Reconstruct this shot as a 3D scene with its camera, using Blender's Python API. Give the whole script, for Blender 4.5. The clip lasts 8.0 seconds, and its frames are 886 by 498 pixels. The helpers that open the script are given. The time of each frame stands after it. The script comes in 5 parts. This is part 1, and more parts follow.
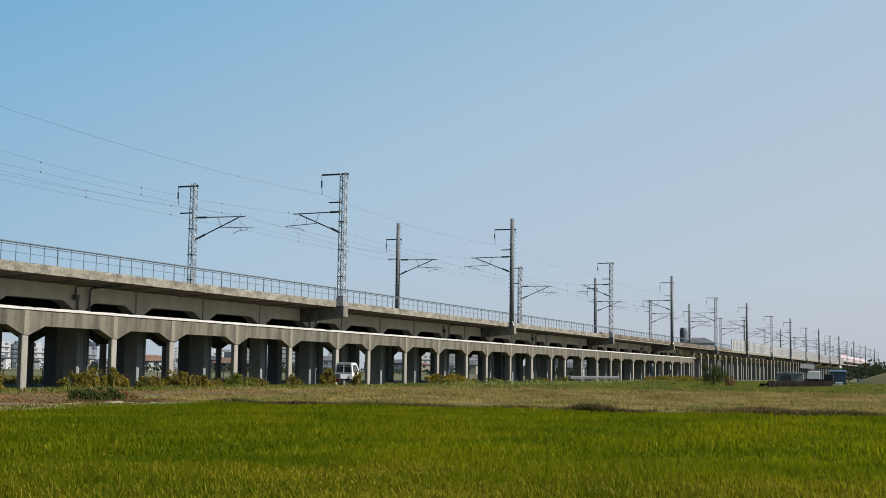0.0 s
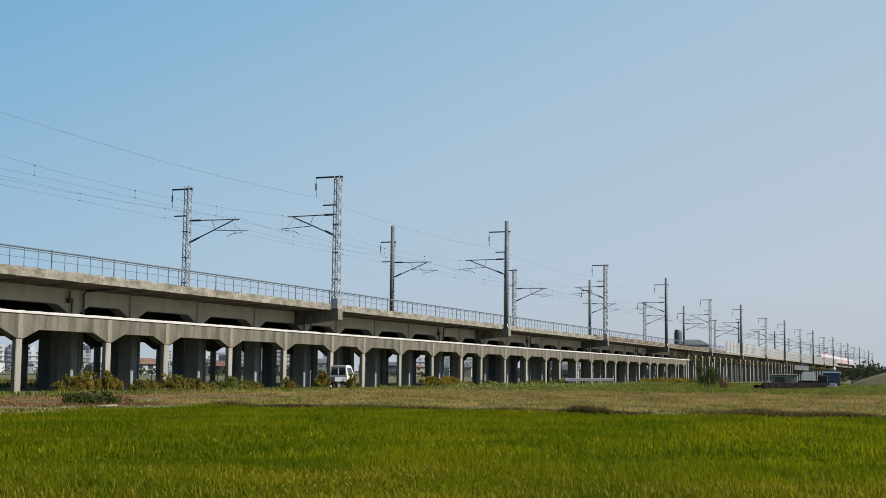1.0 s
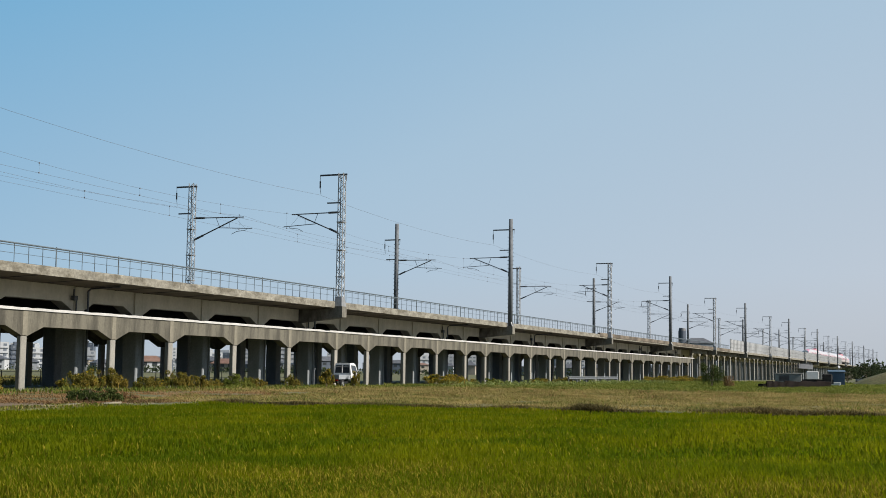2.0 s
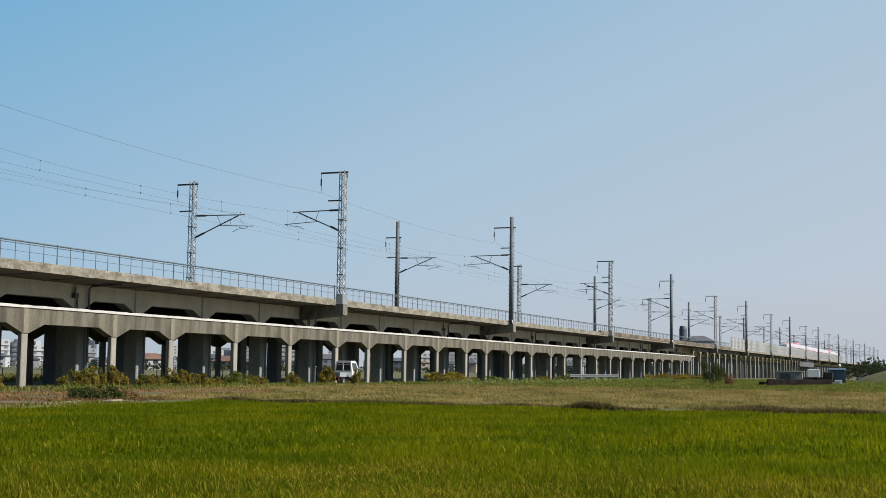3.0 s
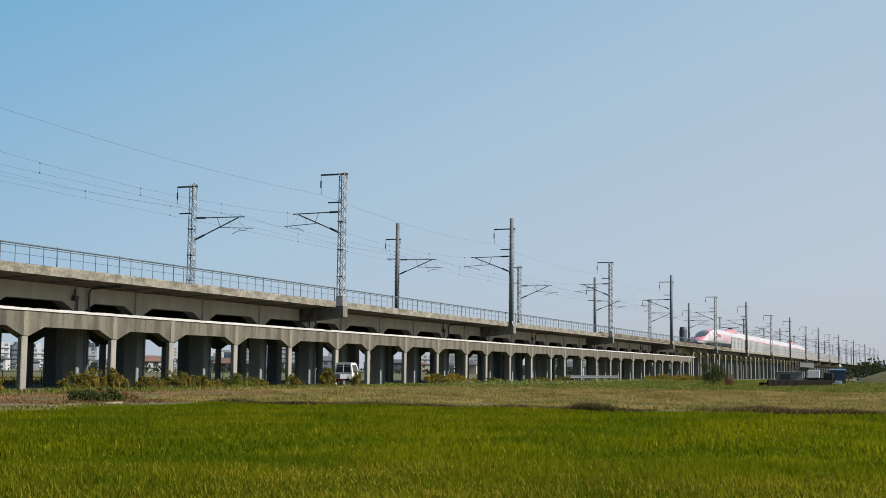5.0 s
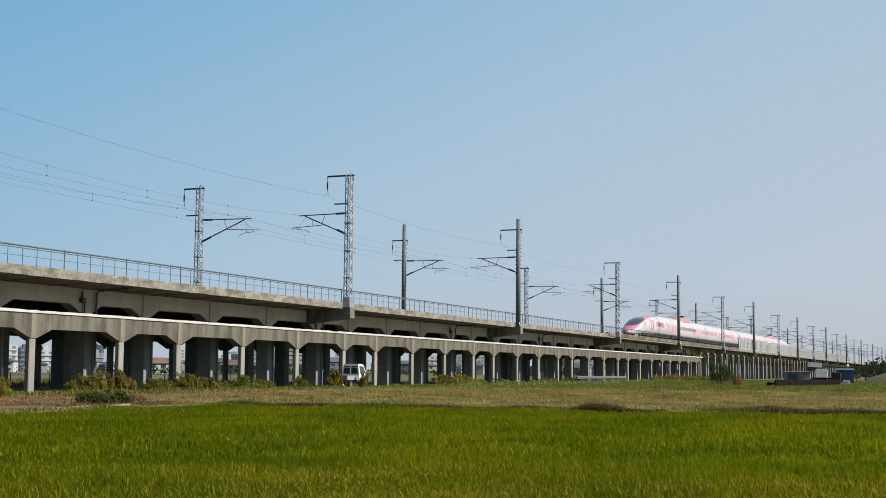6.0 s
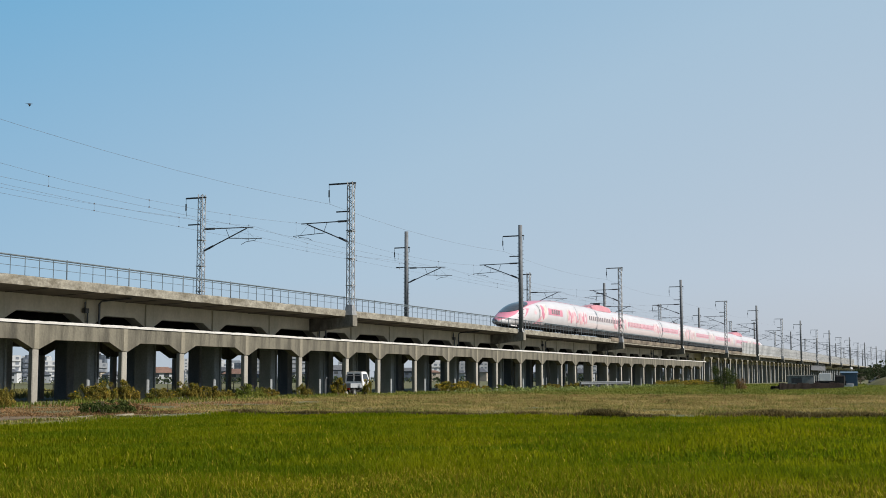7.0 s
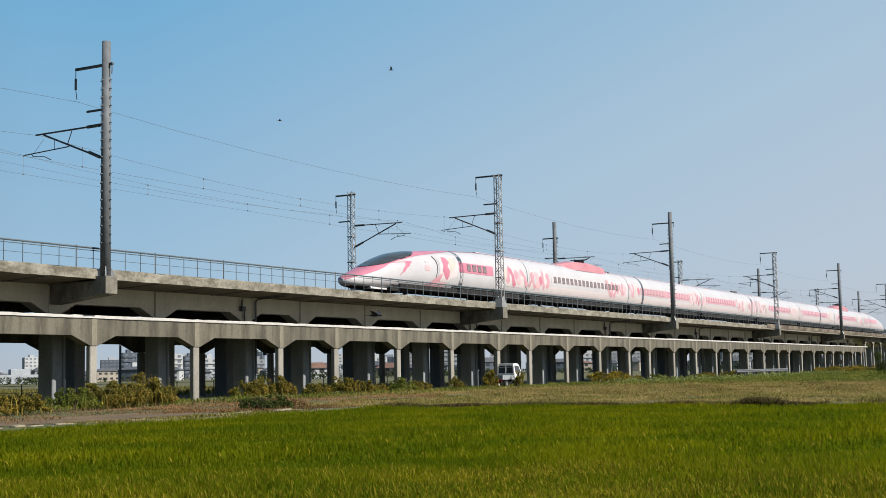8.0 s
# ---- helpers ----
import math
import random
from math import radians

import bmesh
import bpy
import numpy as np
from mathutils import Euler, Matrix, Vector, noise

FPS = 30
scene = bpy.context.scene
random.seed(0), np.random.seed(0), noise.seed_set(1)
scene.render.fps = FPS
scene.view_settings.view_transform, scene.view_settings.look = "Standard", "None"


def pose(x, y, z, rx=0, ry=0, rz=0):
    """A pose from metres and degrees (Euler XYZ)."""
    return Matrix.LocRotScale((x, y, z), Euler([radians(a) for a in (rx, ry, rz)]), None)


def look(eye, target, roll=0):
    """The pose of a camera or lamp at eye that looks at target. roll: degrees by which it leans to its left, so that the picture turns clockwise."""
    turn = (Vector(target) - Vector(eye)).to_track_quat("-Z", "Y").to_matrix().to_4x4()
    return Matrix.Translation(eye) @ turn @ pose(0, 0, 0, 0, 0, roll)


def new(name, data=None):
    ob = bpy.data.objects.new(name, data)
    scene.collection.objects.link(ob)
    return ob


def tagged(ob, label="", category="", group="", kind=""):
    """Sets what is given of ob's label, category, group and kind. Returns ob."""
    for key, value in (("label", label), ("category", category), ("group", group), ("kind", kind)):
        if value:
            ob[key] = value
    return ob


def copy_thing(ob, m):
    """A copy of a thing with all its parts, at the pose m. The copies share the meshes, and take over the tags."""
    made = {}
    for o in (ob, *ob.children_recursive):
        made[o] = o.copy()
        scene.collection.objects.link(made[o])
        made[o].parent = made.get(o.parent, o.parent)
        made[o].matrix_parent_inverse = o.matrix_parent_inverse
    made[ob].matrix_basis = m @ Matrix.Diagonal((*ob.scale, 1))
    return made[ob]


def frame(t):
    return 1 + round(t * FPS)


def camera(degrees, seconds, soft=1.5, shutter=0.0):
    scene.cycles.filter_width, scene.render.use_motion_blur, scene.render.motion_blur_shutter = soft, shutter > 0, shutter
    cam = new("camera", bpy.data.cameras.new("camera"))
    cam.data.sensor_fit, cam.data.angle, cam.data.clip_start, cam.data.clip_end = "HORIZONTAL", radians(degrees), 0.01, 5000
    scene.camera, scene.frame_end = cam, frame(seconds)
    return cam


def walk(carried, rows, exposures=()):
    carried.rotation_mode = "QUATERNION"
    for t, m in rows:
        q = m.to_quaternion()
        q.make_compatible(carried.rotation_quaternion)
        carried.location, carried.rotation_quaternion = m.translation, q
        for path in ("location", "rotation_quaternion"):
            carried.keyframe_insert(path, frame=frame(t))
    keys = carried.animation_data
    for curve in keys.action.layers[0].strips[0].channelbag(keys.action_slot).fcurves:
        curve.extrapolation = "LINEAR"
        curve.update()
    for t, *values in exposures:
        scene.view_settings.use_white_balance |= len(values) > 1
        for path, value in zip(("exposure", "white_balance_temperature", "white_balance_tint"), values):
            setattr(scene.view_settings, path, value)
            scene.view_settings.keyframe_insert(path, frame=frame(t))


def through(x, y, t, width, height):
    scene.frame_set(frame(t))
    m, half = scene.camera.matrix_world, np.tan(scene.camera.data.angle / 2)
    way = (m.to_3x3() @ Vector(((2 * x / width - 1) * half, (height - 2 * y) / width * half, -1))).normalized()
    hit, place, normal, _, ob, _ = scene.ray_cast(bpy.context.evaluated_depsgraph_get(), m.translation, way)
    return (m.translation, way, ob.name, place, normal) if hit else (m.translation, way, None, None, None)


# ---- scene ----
# ---- camera ----
cam = camera(37.65, 8.0, soft=0.9)
EYE = 1.5
TURN = [
    (0.0, -68.593, 5.376, -0.705), (0.5, -68.575, 5.199, -0.700), (1.0, -68.828, 5.488, -0.561),
    (1.5, -68.720, 5.471, -0.623), (3.0, -68.615, 5.298, -0.705), (3.5, -68.615, 5.561, -0.506),
    (4.0, -68.635, 5.436, -0.641), (4.5, -68.708, 5.366, -0.617), (6.0, -68.292, 5.408, -0.362),
    (6.5, -68.329, 5.528, -0.251), (7.0, -68.145, 5.707, 0.170), (7.2, -67.686, 5.789, 0.156),
    (7.5, -66.729, 5.661, 0.306), (7.6, -66.241, 5.557, 0.435), (7.7, -65.363, 5.377, 0.720),
    (7.8, -64.341, 5.487, 0.915), (7.9, -62.839, 5.471, 0.964), (8.0, -61.488, 5.420, 1.154),
]
walk(cam, [(t, pose(0, 0, EYE, 90 + p, r, y)) for t, y, p, r in TURN])

# ---- light ----
SUN_AZ, SUN_EL = -88.0, 37.0     # degrees from +x towards +y, and above the ground
PALE_AZ = -60.0                  # the side of the sky where the haze lies thickest
world = bpy.data.worlds.new("sky")
scene.world = world
world.use_nodes = True
wn = world.node_tree
sky = wn.nodes.new("ShaderNodeTexSky")
sky.sky_type = "NISHITA"
sky.sun_disc = False
sky.sun_elevation = radians(SUN_EL)
sky.sun_rotation = radians(90 - SUN_AZ)
sky.altitude, sky.air_density, sky.dust_density, sky.ozone_density = 0, 1.0, 0.6, 1.6
back = wn.nodes["Background"]
back.inputs["Strength"].default_value = 0.05
wn.links.new(sky.outputs["Color"], back.inputs["Color"])
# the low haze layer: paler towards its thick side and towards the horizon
coord = wn.nodes.new("ShaderNodeTexCoord")
split = wn.nodes.new("ShaderNodeSeparateXYZ")
wn.links.new(coord.outputs["Generated"], split.inputs["Vector"])
sunward = wn.nodes.new("ShaderNodeVectorMath")
sunward.operation = "DOT_PRODUCT"
sunward.inputs[1].default_value = (math.cos(radians(PALE_AZ)), math.sin(radians(PALE_AZ)), 0)
wn.links.new(coord.outputs["Generated"], sunward.inputs[0])


def span(value, a, b, to_a, to_b):
    m = wn.nodes.new("ShaderNodeMapRange")
    for name, number in (("From Min", a), ("From Max", b), ("To Min", to_a), ("To Max", to_b)):
        m.inputs[name].default_value = number
    wn.links.new(value, m.inputs["Value"])
    return m.outputs["Result"]


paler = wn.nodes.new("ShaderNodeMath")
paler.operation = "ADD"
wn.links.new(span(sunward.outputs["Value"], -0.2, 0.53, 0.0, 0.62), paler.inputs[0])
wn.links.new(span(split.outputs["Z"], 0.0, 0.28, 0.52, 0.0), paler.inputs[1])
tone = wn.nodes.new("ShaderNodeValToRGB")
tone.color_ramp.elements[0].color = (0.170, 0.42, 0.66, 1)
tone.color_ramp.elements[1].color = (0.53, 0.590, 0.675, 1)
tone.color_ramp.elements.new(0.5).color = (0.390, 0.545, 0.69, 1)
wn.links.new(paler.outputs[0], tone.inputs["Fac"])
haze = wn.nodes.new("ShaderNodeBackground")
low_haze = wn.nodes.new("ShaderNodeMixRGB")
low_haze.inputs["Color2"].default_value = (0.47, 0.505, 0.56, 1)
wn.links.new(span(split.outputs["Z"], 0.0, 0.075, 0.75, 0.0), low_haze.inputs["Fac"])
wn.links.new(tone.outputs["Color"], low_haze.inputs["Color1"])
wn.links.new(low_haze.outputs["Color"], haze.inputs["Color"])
deeper = wn.nodes.new("ShaderNodeMath")      # the sky is deepest away from the haze
deeper.operation = "MULTIPLY"
deeper.inputs[1].default_value = 0.635
wn.links.new(span(sunward.outputs["Value"], -0.75, -0.27, 0.35, 1.0), deeper.inputs[0])
wn.links.new(deeper.outputs[0], haze.inputs["Strength"])
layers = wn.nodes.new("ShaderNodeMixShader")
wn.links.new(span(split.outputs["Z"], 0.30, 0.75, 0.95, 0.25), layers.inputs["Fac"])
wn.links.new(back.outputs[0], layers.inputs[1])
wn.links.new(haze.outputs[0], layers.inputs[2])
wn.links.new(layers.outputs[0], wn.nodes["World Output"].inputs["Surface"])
sun = new("sun", bpy.data.lights.new("sun", "SUN"))
sun.data.energy, sun.data.angle, sun.data.color = 5.0, radians(0.53), (1.0, 0.935, 0.84)
ce, se_ = math.cos(radians(SUN_EL)), math.sin(radians(SUN_EL))
sun.matrix_world = look((200 * ce * math.cos(radians(SUN_AZ)), 200 * ce * math.sin(radians(SUN_AZ)), 200 * se_), (0, 0, 0))
scene.view_settings.exposure = 0.67


# ---- materials ----
def material(name, a, b, rough=0.8, scale=1.0, fine=30.0, fine_mix=0.25, bump=0.0, metal=0.0, stretch=(1, 1, 1), detail=6.0, per="", low=0.38, high=0.65, spec=0.5, streak=0.0):
    """Two colours mixed by a coarse noise, a fine grain over them, relief from both. per: 'object' or 'island' adds a spread of tone."""
    m = bpy.data.materials.new(name)
    m.use_nodes = True
    nt = m.node_tree
    n, l = nt.nodes, nt.links
    bsdf = n["Principled BSDF"]
    co = n.new("ShaderNodeTexCoord")
    mp = n.new("ShaderNodeMapping")
    mp.inputs["Scale"].default_value = stretch
    l.new(co.outputs["Object"], mp.inputs["Vector"])
    big = n.new("ShaderNodeTexNoise")
    big.inputs["Scale"].default_value, big.inputs["Detail"].default_value = scale, detail
    big.inputs["Roughness"].default_value = 0.62
    l.new(mp.outputs["Vector"], big.inputs["Vector"])
    small = n.new("ShaderNodeTexNoise")
    small.inputs["Scale"].default_value, small.inputs["Detail"].default_value = fine, 3.0
    l.new(co.outputs["Object"], small.inputs["Vector"])
    ramp = n.new("ShaderNodeValToRGB")
    ramp.color_ramp.elements[0].position, ramp.color_ramp.elements[1].position = low, high
    ramp.color_ramp.elements[0].color, ramp.color_ramp.elements[1].color = (*a, 1), (*b, 1)
    l.new(big.outputs["Fac"], ramp.inputs["Fac"])
    colour = ramp.outputs["Color"]
    gain = n.new("ShaderNodeMapRange")
    gain.inputs["From Min"].default_value, gain.inputs["From Max"].default_value = 0.3, 0.7
    gain.inputs["To Min"].default_value, gain.inputs["To Max"].default_value = 1 - fine_mix, 1 + fine_mix
    l.new(small.outputs["Fac"], gain.inputs["Value"])
    value = gain.outputs["Result"]
    if per:
        src = n.new("ShaderNodeObjectInfo" if per == "object" else "ShaderNodeNewGeometry")
        spread = n.new("ShaderNodeMapRange")
        spread.inputs["To Min"].default_value, spread.inputs["To Max"].default_value = (0.86, 1.12) if per == "object" else (0.6, 1.4)
        l.new(src.outputs["Random" if per == "object" else "Random Per Island"], spread.inputs["Value"])
        mul = n.new("ShaderNodeMath")
        mul.operation = "MULTIPLY"
        l.new(value, mul.inputs[0])
        l.new(spread.outputs["Result"], mul.inputs[1])
        value = mul.outputs[0]
    if streak:
        fall = n.new("ShaderNodeMapping")
        fall.inputs["Scale"].default_value = (1.3, 1.3, 0.42)
        l.new(co.outputs["Object"], fall.inputs["Vector"])
        runs = n.new("ShaderNodeTexNoise")
        runs.inputs["Scale"].default_value, runs.inputs["Detail"].default_value = 1.1, 7.0
        runs.inputs["Roughness"].default_value = 0.7
        l.new(fall.outputs["Vector"], runs.inputs["Vector"])
        dark = n.new("ShaderNodeMapRange")
        dark.inputs["From Min"].default_value, dark.inputs["From Max"].default_value = 0.52, 0.70
        dark.inputs["To Min"].default_value, dark.inputs["To Max"].default_value = 1.0, 1.0 - streak
        l.new(runs.outputs["Fac"], dark.inputs["Value"])
        wet = n.new("ShaderNodeMath")
        wet.operation = "MULTIPLY"
        l.new(value, wet.inputs[0])
        l.new(dark.outputs["Result"], wet.inputs[1])
        value = wet.outputs[0]
    vec = n.new("ShaderNodeVectorMath")
    vec.operation = "SCALE"
    l.new(colour, vec.inputs[0])
    l.new(value, vec.inputs["Scale"])
    l.new(vec.outputs["Vector"], bsdf.inputs["Base Color"])
    bsdf.inputs["Roughness"].default_value, bsdf.inputs["Metallic"].default_value = rough, metal
    bsdf.inputs["Specular IOR Level"].default_value = spec
    if bump:
        bp = n.new("ShaderNodeBump")
        bp.inputs["Strength"].default_value, bp.inputs["Distance"].default_value = 0.6, bump
        l.new(small.outputs["Fac"], bp.inputs["Height"])
        l.new(bp.outputs["Normal"], bsdf.inputs["Normal"])
    return m


def leafy(name, a, b, through=0.35, rough=0.75, spread=0.6):
    """A leaf: a spread of two colours blade by blade, and some light through it."""
    m = bpy.data.materials.new(name)
    m.use_nodes = True
    n, l = m.node_tree.nodes, m.node_tree.links
    bsdf = n["Principled BSDF"]
    geo = n.new("ShaderNodeNewGeometry")
    co = n.new("ShaderNodeTexCoord")
    patch = n.new("ShaderNodeTexNoise")
    patch.inputs["Scale"].default_value, patch.inputs["Detail"].default_value = 0.35, 4.0
    l.new(co.outputs["Object"], patch.inputs["Vector"])
    add = n.new("ShaderNodeMath")
    add.operation = "MULTIPLY_ADD"
    l.new(geo.outputs["Random Per Island"], add.inputs[0])
    add.inputs[1].default_value = spread
    off = n.new("ShaderNodeMapRange")
    off.inputs["From Min"].default_value, off.inputs["From Max"].default_value = 0.35, 0.65
    off.inputs["To Min"].default_value, off.inputs["To Max"].default_value = -0.15, 0.55
    l.new(patch.outputs["Fac"], off.inputs["Value"])
    l.new(off.outputs["Result"], add.inputs[2])
    ramp = n.new("ShaderNodeValToRGB")
    ramp.color_ramp.elements[0].color, ramp.color_ramp.elements[1].color = (*a, 1), (*b, 1)
    l.new(add.outputs[0], ramp.inputs["Fac"])
    l.new(ramp.outputs["Color"], bsdf.inputs["Base Color"])
    bsdf.inputs["Roughness"].default_value = rough
    bsdf.inputs["Specular IOR Level"].default_value = 0.08
    tr = n.new("ShaderNodeBsdfTranslucent")
    l.new(ramp.outputs["Color"], tr.inputs["Color"])
    mix = n.new("ShaderNodeMixShader")
    mix.inputs["Fac"].default_value = through
    l.new(bsdf.outputs[0], mix.inputs[1])
    l.new(tr.outputs[0], mix.inputs[2])
    l.new(mix.outputs[0], n["Material Output"].inputs["Surface"])
    return m


CONCRETE = material("weathered_concrete", (0.102, 0.09243, 0.06964), (0.2124, 0.1931, 0.1477), 0.9, 0.55, 9, 0.10, 0.015, stretch=(1, 1, 0.45), streak=0.35)
COLUMN = material("column_concrete", (0.1666, 0.157, 0.1357), (0.2842, 0.27, 0.2385), 0.9, 0.8, 9, 0.12, 0.015, stretch=(1, 1, 0.3), per="object", streak=0.35)
# streaked bracket concrete, darkened all over to carry the shade of its sides
PLINTH = material("shade_darkened_bracket_concrete", (0.075, 0.07, 0.058), (0.17, 0.158, 0.13), 0.92, 1.2, 8, 0.15, 0.02, stretch=(1.4, 1.4, 0.5), per="object", streak=0.5)
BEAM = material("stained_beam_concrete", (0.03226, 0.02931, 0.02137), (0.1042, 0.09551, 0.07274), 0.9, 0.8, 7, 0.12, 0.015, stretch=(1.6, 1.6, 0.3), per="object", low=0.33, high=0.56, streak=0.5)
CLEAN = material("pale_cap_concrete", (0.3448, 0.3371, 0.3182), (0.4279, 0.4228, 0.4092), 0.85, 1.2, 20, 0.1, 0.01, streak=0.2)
# brown deck concrete, with the cantilever's shade darkening its colour
UNDERSIDE = material("shaded_cantilever_underside", (0.07855, 0.06273, 0.04001), (0.1227, 0.1, 0.06601), 0.92, 0.5, 5, 0.1, 0.01, stretch=(0.5, 1.4, 1), streak=0.35)
# near-black because the deep shade under the viaduct is put into this colour
SOFFIT = material("shade_dark_soffit_concrete", (0.045, 0.044, 0.041), (0.085, 0.083, 0.078), 0.95, 0.6, 8, 0.15, 0.01)
PIER = material("pier_concrete", (0.1429, 0.1558, 0.1638), (0.227, 0.2434, 0.253), 0.9, 0.5, 10, 0.15, 0.01, stretch=(1, 1, 0.3), per="object", streak=0.3)
FASCIA = material("lichen_stained_fascia", (0.0936, 0.0828, 0.0612), (0.2232, 0.2088, 0.1728), 0.92, 1.6, 7, 0.22, 0.03, stretch=(0.6, 1, 1.4), streak=0.4)
GIRDER = material("sheltered_concrete", (0.4191, 0.3838, 0.2957), (0.5687, 0.5228, 0.4149), 0.9, 0.35, 5, 0.06, 0.01, stretch=(0.8, 1, 0.7), streak=0.15)
GALV = material("galvanised_steel", (0.1854, 0.1898, 0.1942), (0.256, 0.2605, 0.2649), 0.45, 3, 40, 0.1, metal=0.3)
RAIL = material("fence_steel", (0.05795, 0.078, 0.0936), (0.08845, 0.1092, 0.1239), 0.6, 3, 40, 0.1, metal=0.1)
POLE = material("concrete_pole", (0.07142, 0.07986, 0.08884), (0.1116, 0.1222, 0.1357), 0.75, 2, 25, 0.15)
DARKSTEEL = material("dark_steel", (0.04272, 0.04628, 0.04984), (0.08544, 0.089, 0.09256), 0.5, 4, 40, 0.1, metal=0.4)
WIRE = material("wire", (0.121, 0.121, 0.1331), (0.2057, 0.2057, 0.2179), 0.5, 4, 40, 0.05, metal=0.5)
RUBBER = material("rubber", (0.01335, 0.01335, 0.01424), (0.0267, 0.0267, 0.02848), 0.8, 5, 40, 0.1)
SOIL = material("paddy_soil", (0.03382, 0.03044, 0.01353), (0.06764, 0.05749, 0.02706), 0.95, 0.8, 9, 0.3, 0.03)
EARTH = material("grassy_earth", (0.04165, 0.05554, 0.0125), (0.1041, 0.08678, 0.03471), 0.95, 0.18, 3.0, 0.3, 0.05)
TRACK = material("dirt_track", (0.07744, 0.05104, 0.02422), (0.1302, 0.08624, 0.04162), 0.95, 0.5, 7, 0.2, 0.03)
BALLAST = material("ballast", (0.035, 0.03, 0.026), (0.075, 0.066, 0.056), 0.95, 2, 18, 0.4, 0.03)
WHITE = material("white_train_paint", (0.3824, 0.3748, 0.3938), (0.4206, 0.4126, 0.4332), 0.3, 0.5, 6, 0.02)
PINK = material("pink_train_paint", (0.3999, 0.1335, 0.1902), (0.4399, 0.1659, 0.2226), 0.3, 0.5, 6, 0.03)
PALEPINK = material("pale_pink_train_paint", (0.5376, 0.3171, 0.3446), (0.5651, 0.3584, 0.3791), 0.3, 0.5, 6, 0.03)
ROSE = material("rose_train_paint", (0.4486, 0.2233, 0.2669), (0.4859, 0.2541, 0.2983), 0.32, 0.5, 6, 0.03)
HOODPINK = material("dusty_pink_cover_paint", (0.3492, 0.1361, 0.1617), (0.4074, 0.1775, 0.2008), 0.4, 0.6, 6, 0.05)
BLUSH = material("blush_white_train_paint", (0.4617, 0.4131, 0.4228), (0.4957, 0.4423, 0.452), 0.32, 0.6, 6, 0.03)
DUSK = material("dusty_rose_train_paint", (0.378, 0.216, 0.234), (0.423, 0.2475, 0.2655), 0.3, 0.6, 6, 0.03)
FILM = material("tinted_window_film", (0.3772, 0.205, 0.2337), (0.4182, 0.2378, 0.2665), 0.15, 1, 5, 0.02)
BEIGE = material("beige_train_paint", (0.4172, 0.3775, 0.3298), (0.4576, 0.4118, 0.3681), 0.35, 0.5, 6, 0.03)
GREYPAINT = material("grey_train_paint", (0.33, 0.33, 0.345), (0.4, 0.4, 0.415), 0.4, 0.8, 6, 0.05)
UNDER = material("underframe", (0.014, 0.014, 0.015), (0.032, 0.032, 0.032), 0.85, 2, 10, 0.2, spec=0.1)
GLASS = material("dark_glass", (0.0267, 0.03115, 0.0356), (0.0445, 0.04895, 0.0534), 0.08, 1, 5, 0.02)
SMOKE = material("smoked_window_glass", (0.13, 0.105, 0.11), (0.17, 0.14, 0.145), 0.12, 1, 5, 0.02)
RICE = leafy("rice_blades", (0.09024, 0.1302, 0.002007), (0.2257, 0.2227, 0.003008), 0.65, spread=0.22)
RIPE = leafy("ripening_rice", (0.165, 0.15, 0.008), (0.265, 0.212, 0.022), 0.40, spread=0.45)
DRY = leafy("dry_grass", (0.115, 0.113, 0.03), (0.365, 0.27, 0.105), 0.3, 0.8)
GREEN = leafy("green_weed", (0.05858, 0.08979, 0.01406), (0.1875, 0.1913, 0.03905), 0.4)
SHRUB = leafy("dark_shrub_leaf", (0.02269, 0.03783, 0.009078), (0.06809, 0.08321, 0.02269), 0.3)
WEED = leafy("goldenrod_leaf", (0.038, 0.062, 0.012), (0.25, 0.175, 0.036), 0.3)
BROWN = leafy("brown_weed", (0.075, 0.055, 0.022), (0.24, 0.135, 0.065), 0.25)
RUSSET = leafy("russet_grass", (0.15, 0.09, 0.035), (0.33, 0.19, 0.095), 0.3, 0.8)
PALELEAF = leafy("pale_leaf", (0.0988, 0.136, 0.03), (0.2584, 0.288, 0.102), 0.35)
OLIVE = leafy("olive_field_grass", (0.075, 0.08, 0.02), (0.21, 0.175, 0.06), 0.3)
FARLEAF = leafy("dark_tree_leaf", (0.02, 0.032, 0.014), (0.052, 0.064, 0.03), 0.25)
DARKWEED = leafy("dark_olive_weed", (0.045, 0.04, 0.015), (0.14, 0.105, 0.042), 0.25)
FLOWER = leafy("yellow_flower", (0.3204, 0.2136, 0.00712), (0.4272, 0.3204, 0.02136), 0.3)
BARK = material("bark", (0.0712, 0.0534, 0.0356), (0.1424, 0.1068, 0.0712), 0.9, 3, 20, 0.2, 0.01)


